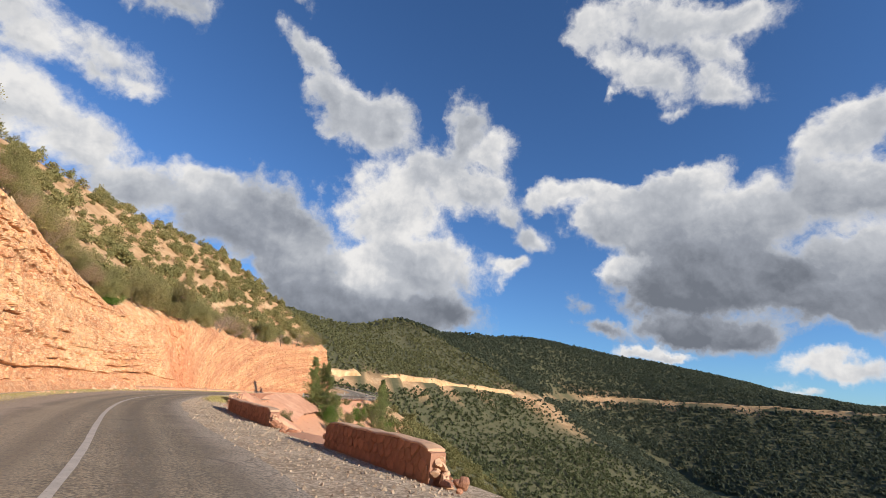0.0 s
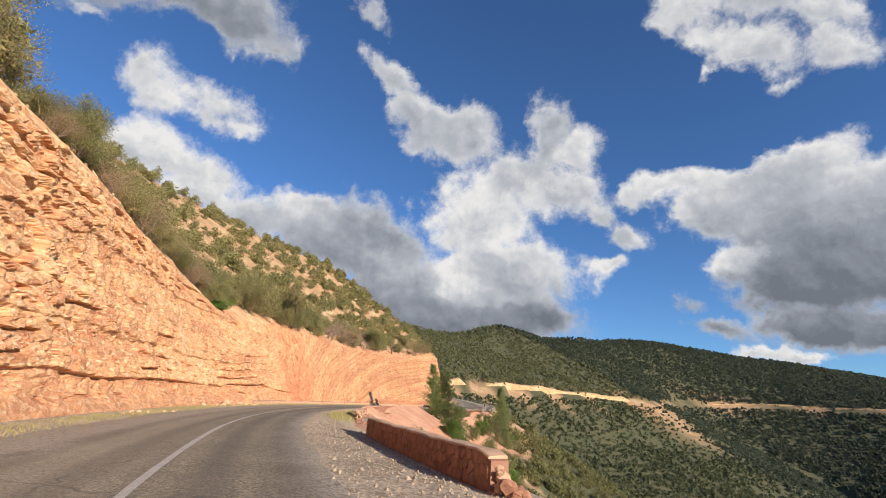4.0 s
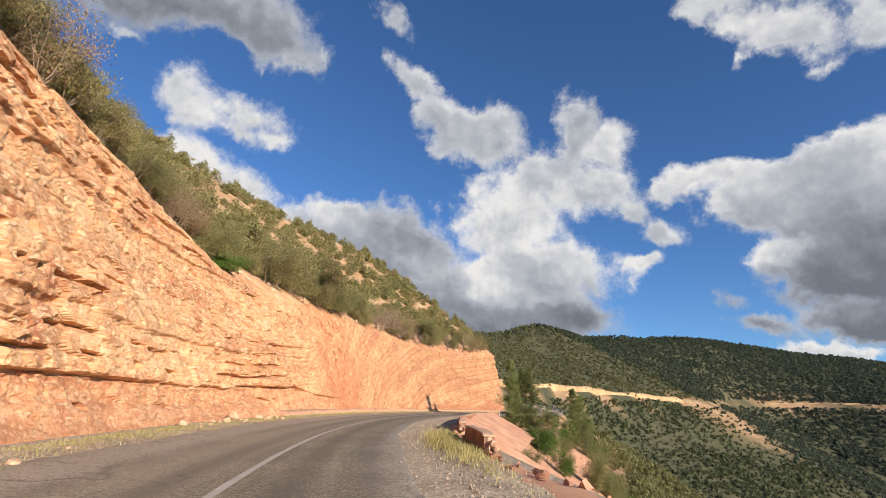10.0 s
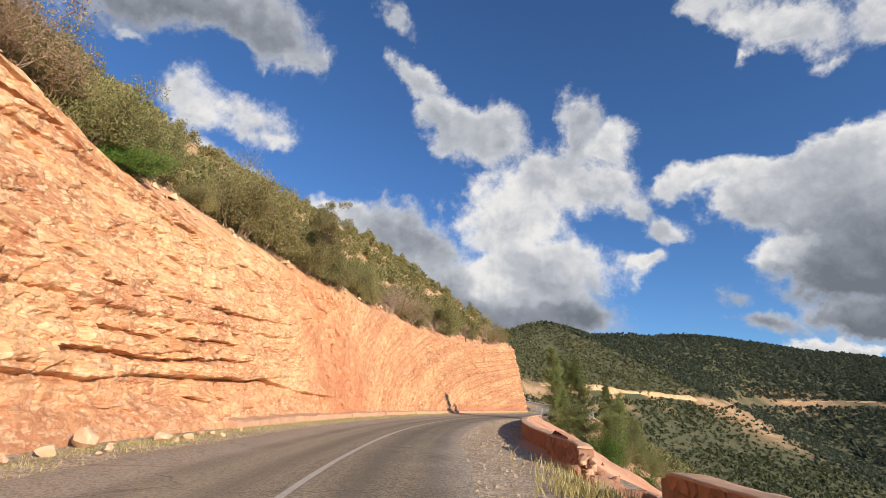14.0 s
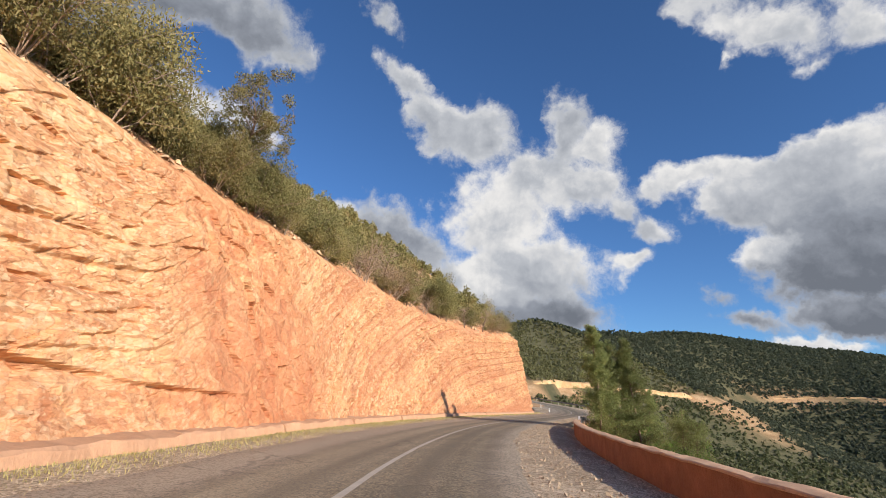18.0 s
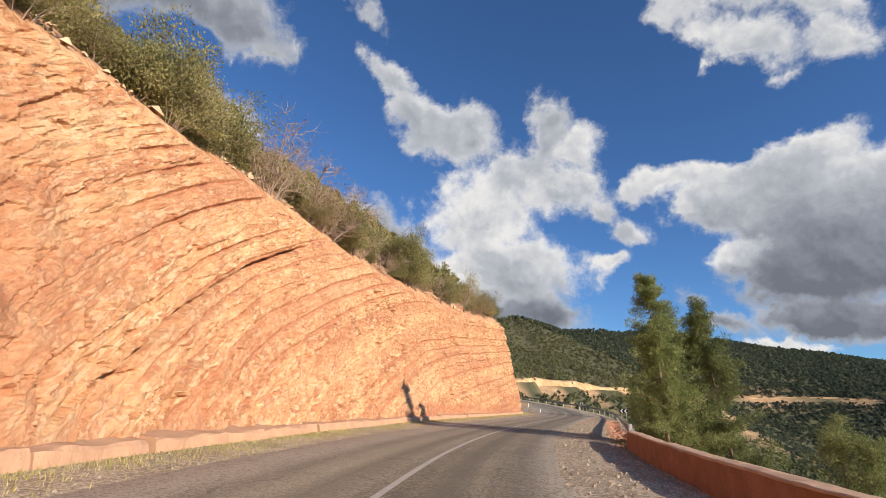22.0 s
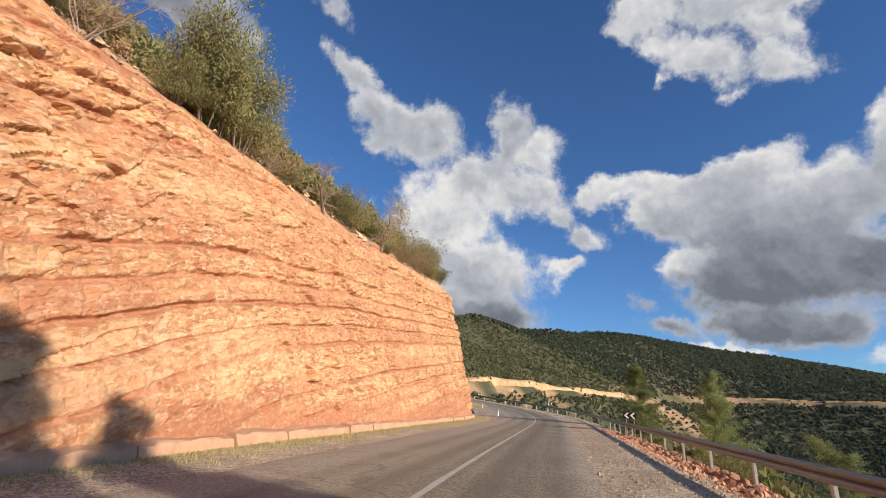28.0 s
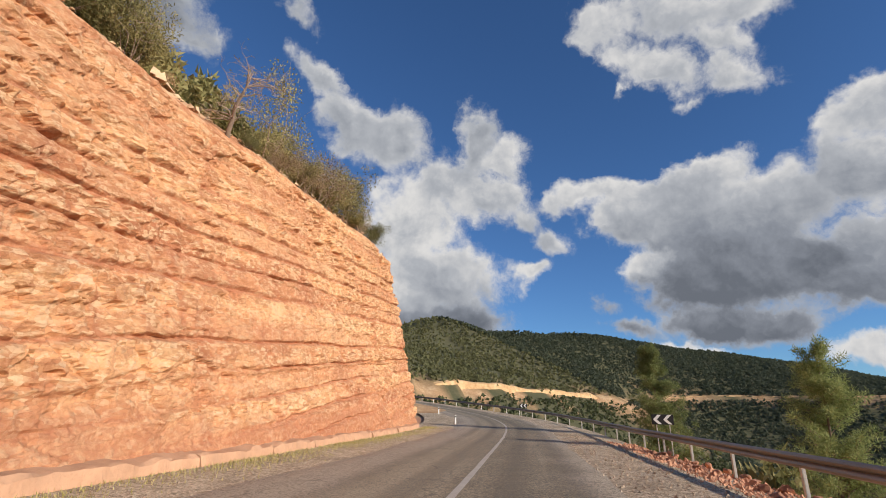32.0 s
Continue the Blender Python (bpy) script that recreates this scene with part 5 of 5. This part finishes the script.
snag(on_hill(109.5, float(edge(109.5)) + 1.0), 4.2, 4, "leafless pale tree leaning on the cliff edge")
snag(on_hill(111.0, float(edge(111.0)) + 0.3), 2.4, 6, "dead grey shrub hanging on the cliff edge")
snag(on_hill(146.5, float(edge(146.5)) + 0.8), 4.0, 5, "leafless dark twiggy tree on the cliff edge", 150)
snag(on_hill(136.0, float(edge(136.0)) + 0.6), 3.4, 8, "leafless grey twiggy tree among cliff-edge shrubs", 60)

# grass along the verges
def grass(name, label, count, spot, seed, tall):
    rng = np.random.default_rng(seed)
    s, o = spot(rng, count)
    base = place(s, o, shoulder_z(s, o) - 0.01)
    a = rng.uniform(0, 2 * math.pi, count)
    h = tall * rng.uniform(0.4, 1.2, count)
    side = np.stack([np.cos(a), np.sin(a), 0 * a], -1) * (0.010 + 0.012 * tall)
    lean = np.stack([rng.normal(size=count) * 0.35 * h, rng.normal(size=count) * 0.35 * h, h], -1)
    v = np.stack([base - side, base + side, base + lean], 1).reshape(-1, 3)
    return tagged(new(name, mesh_of(name, v, (np.arange(count)[:, None] * 3 + np.arange(3)).tolist(), GRASS)), label, "grass", kind="stuff")


def left_verge(rng, n):
    s = rng.uniform(10, 172, n)
    o = foot(s) - 0.45 - np.abs(rng.normal(size=n)) * 0.75
    keep = fbm(s, o, 1.6, 3, 71) > rng.uniform(-0.75, 0.55, n)
    return s[keep], o[keep]


def right_tufts(rng, n):
    s = np.concatenate([rng.normal(55, 3.6, n // 2), rng.normal(42, 3.2, n - n // 2)])
    o = -5.35 - 0.45 * rng.normal(size=n) * 1.0
    keep = fbm(s, o, 1.1, 3, 72) > rng.uniform(-0.8, 0.4, n)
    return s[keep], o[keep]


def packed(fn):
    def spot(rng, n):
        s, o = fn(rng, n * 4)
        return s[:n], o[:n]
    return spot


grass("verge_grass", "short dry yellow-green grass along the cliff's foot", 36000, packed(left_verge), 8, 0.10)
grass("tall_grass", "tall green grass tufts along the parapet walls", 5000, packed(right_tufts), 9, 0.30)

# ---- the far side of the valley ----
def cut_bank(name, s0, s1, height, label, seed):
    run = np.arange(s0, s1, 2.0)
    px_, py_ = np.interp(run, LINE_S, LINE[:, 0]), np.interp(run, LINE_S, LINE[:, 1])
    nx, ny = np.interp(run, LINE_S, LINE_N[:, 0]), np.interp(run, LINE_S, LINE_N[:, 1])
    z0 = line_z(run)
    h = height * np.clip(np.minimum(run - s0, s1 - run) / 14, 0.05, 1) * (1 + 0.35 * fbm(run, 0 * run, 30, 3, seed))
    lv = np.linspace(0, 1, 9)
    off = 3.6 + 0.22 * lv[None] * h[:, None] + 0.6 * fbm(run[:, None], lv[None] * h[:, None] * 2, 5, 3, seed + 1)
    off[:, -1] += 3.0
    zz = z0[:, None] - 0.6 + lv[None] * (h[:, None] + 0.6)
    pts = np.stack([px_[:, None] + off * nx[:, None], py_[:, None] + off * ny[:, None], zz], -1).reshape(-1, 3)
    tagged(new(name, mesh_of(name, pts, grid_faces(len(run), 9), OCHRE)), label, "road cutting", kind="structure")


cut_bank("cut_bank", S_END + 95, S_END + 215, 10.5, "bright ochre road cutting across the valley", 81)
cut_bank("cut_bank", S_END + 222, S_END + 455, 8.0, "ochre road cutting along the wooded spur", 82)
cut_bank("cut_bank", S_END + 640, FAR_END - 300, 6.5, "pale road cutting on the far hillside", 83)


def forest(name, label, mat, count, seed, beyond, side=0):
    """Far woods as one sheet of small crowns."""
    rng = np.random.default_rng(seed)
    az = np.radians(rng.uniform(-62, 14, count * 3))
    dist = 130 + 1500 * rng.random(count * 3) ** 0.72
    x, y = -8 + np.sin(-az) * dist, 60 + np.cos(az) * dist
    s, o = station(x, y)
    keep = (rng.random(len(x)) < forest_cover(x, y, s, o) * np.clip(0.8 + 0.6 * fbm(x, y, 35, 3, 91), 0.15, 1)) & ((s > S_END + 20) | (o < -30)) & ((s > S_END + 470) == beyond)
    if side:
        keep &= (o > 0) == (side > 0)
    x, y, dist = x[keep][:count], y[keep][:count], dist[keep][:count]
    n = len(x)
    z = hill(x, y)
    size = (1.05 + 0.9 * rng.random(n) ** 2) * (1 + dist / (1100 if beyond else 1600))
    k = 7
    d = rng.normal(size=(n, k, 3))
    d[..., 2] = np.abs(d[..., 2])
    d /= np.linalg.norm(d, axis=-1, keepdims=True)
    c = np.stack([x, y, z], -1)[:, None] + d * size[:, None, None] * np.array([0.75, 0.75, 1.25]) * rng.uniform(0.45, 1.0, (n, k, 1)) + np.array([0, 0, 0.5])
    u = rng.normal(size=(n, k, 3))
    w = np.cross(d, u)
    w /= np.linalg.norm(w, axis=-1, keepdims=True)
    u = np.cross(w, d + 0.5 * rng.normal(size=d.shape))
    u /= np.linalg.norm(u, axis=-1, keepdims=True)
    r = size[:, None, None] * 0.62
    tri = np.stack([c - u * r - w * r * 0.5, c + u * r - w * r * 0.5, c + w * r], 2).reshape(-1, 3)
    me = mesh_of(name, tri, (np.arange(n * k)[:, None] * 3 + np.arange(3)).tolist(), mat)
    return tagged(new(name, me), label, "forest", kind="stuff")


forest("spur_forest", "olive-green low forest on the nearer spur", FOREST, 36000, 5, False, 1)
forest("slope_forest", "dark green dense forest on the slope below the far road", FOREST_LOW, 42000, 7, False, -1)
# beyond the spur the crowns take the colour with cloud shade painted in
forest("far_forest", "low forest covering the far hills, coloured dark for cloud shade", FOREST_SHADED, 100000, 6, True)


def pebbles(name, label, mat, count, seed, spot, scale=1.0, above=None):
    """Small loose stones strewn on the shoulder, joined."""
    rng = np.random.default_rng(seed)
    s, o = spot(rng, count)
    c = place(s, o, shoulder_z(s, o))
    if above:
        c[:, 2] = hill(c[:, 0], c[:, 1])
    r = (rng.uniform(0.008, 0.018, count) + 0.026 * rng.random(count) ** 7) * scale
    base = np.array([(1, 0, 0), (-0.5, 0.87, 0), (-0.5, -0.87, 0), (0.2, 0.1, 1.0), (-0.35, -0.1, 0.85)])
    a = rng.uniform(0, 6.28, count)
    ca, sa = np.cos(a)[:, None], np.sin(a)[:, None]
    sh = base[None] * rng.uniform(0.6, 1.4, (count, 5, 3))
    v = np.stack([sh[..., 0] * ca - sh[..., 1] * sa, sh[..., 0] * sa + sh[..., 1] * ca, sh[..., 2]], -1) * r[:, None, None] + c[:, None]
    tri = np.array([(0, 1, 3), (1, 4, 3), (1, 2, 4), (2, 0, 4), (0, 3, 4)])
    f = (np.arange(count)[:, None, None] * 5 + tri[None]).reshape(-1, 3)
    return tagged(new(name, mesh_of(name, v.reshape(-1, 3), f.tolist(), mat)), label, "gravel", kind="stuff")


PEBBLE = plain_material("loose_pebbles", (0.36, 0.28, 0.20), 0.45, 0.95, 9.0, 0.01)
pebbles("loose_gravel", "loose pale pebbles on the gravel shoulder", PEBBLE, 20000, 11, lambda r, n: (r.uniform(0, 168, n), -3.1 - 3.2 * r.random(n) ** 0.8), 1.5)
pebbles("loose_gravel", "loose pale pebbles along the grassy verge", PEBBLE, 8000, 12, lambda r, n: (r.uniform(15, 168, n), 4.2 + 2.0 * r.random(n)))
RUBBLE_SOIL = plain_material("red_bank_stones", (0.55, 0.29, 0.18), 0.35, 0.95, 2.0, 0.03)
HILL_STONE = plain_material("hillside_stones", (0.64, 0.45, 0.28), 0.35, 0.95, 2.0, 0.03)
pebbles("hillside_stones", "pale broken stones on the slope above the cliff", HILL_STONE, 2600, 13, lambda r, n: (r.uniform(20, 172, n), edge(r.uniform(20, 172, n)) + 1.0 + 30 * r.random(n) ** 1.6), 9.0, True)
pebbles("bank_stones", "broken red stones on the bare bank below the road", RUBBLE_SOIL, 3000, 14, lambda r, n: (r.uniform(8, 140, n), -7.2 - 16 * r.random(n) ** 1.3), 6.0, True)

pebbles("rail_rubble", "small broken red stones under the guard rail", RUBBLE_SOIL, 5000, 15, lambda r, n: (r.uniform(109, 162, n), -6.0 - 1.7 * r.random(n) ** 0.7), 3.0)
# earth piled against the back of the crumbling wall
bank_s = np.arange(62.6, 71.5, 0.18)
bank_o = np.r_[-6.42, np.arange(-6.6, -11.0, -0.22), -11.5, -12.5, -14.0]


def piled(s, o):
    crest = np.interp(s, [62.6, 63.8, 65.4, 67.5, 69.5, 71.5], [-1.6, -0.8, 0.64, 0.72, 0.15, -0.7])
    return crest - 0.52 * (-o - 6.42) + (0.22 * fbm(s, o, 0.7, 4, 120) + 0.25 * fbm(s, o, 2.5, 2, 121)) * np.clip((-o - 6.4) * 3, 0.15, 1)


tagged(strip("earth_bank", bank_s, bank_o, piled, SOIL_BANK), "bare pink earth piled behind the crumbling wall", "earth bank", kind="structure")


def heaped(s, o):
    crest = np.interp(s, [80.0, 84.0, 90.0, 106.0, 110.0], [-0.5, 0.15, 0.46, 0.50, -0.2])
    return crest - 0.50 * (-o - 6.86) + (0.16 * fbm(s, o, 0.6, 4, 122) + 0.15 * fbm(s, o, 2.2, 2, 123)) * np.clip((-o - 6.8) * 3, 0.15, 1)


tagged(strip("earth_bank", np.arange(80.0, 110.0, 0.2), np.r_[-6.83, np.arange(-7.0, -10.4, -0.24), -11.2, -12.4], heaped, SOIL_BANK), "pink earth and rubble heaped behind the long wall", "earth bank", kind="structure")

# white marker posts at the bend
for s, o in ((178.0, 4.6), (196.0, 5.0)):
    post = tagged(new("marker_post"), "short white marker post on the bend's verge", "marker post", "marker posts")
    post.location = place(s, o, -0.05)
    part("shaft", box_mesh("shaft", WHITE, 0.14, 0.10, 0.8, 0.02), post, at=pose(0, 0, 0.4))
    part("band", box_mesh("band", BLACK, 0.146, 0.106, 0.10, 0.004), post, "dark reflector band", pose(0, 0, 0.66))
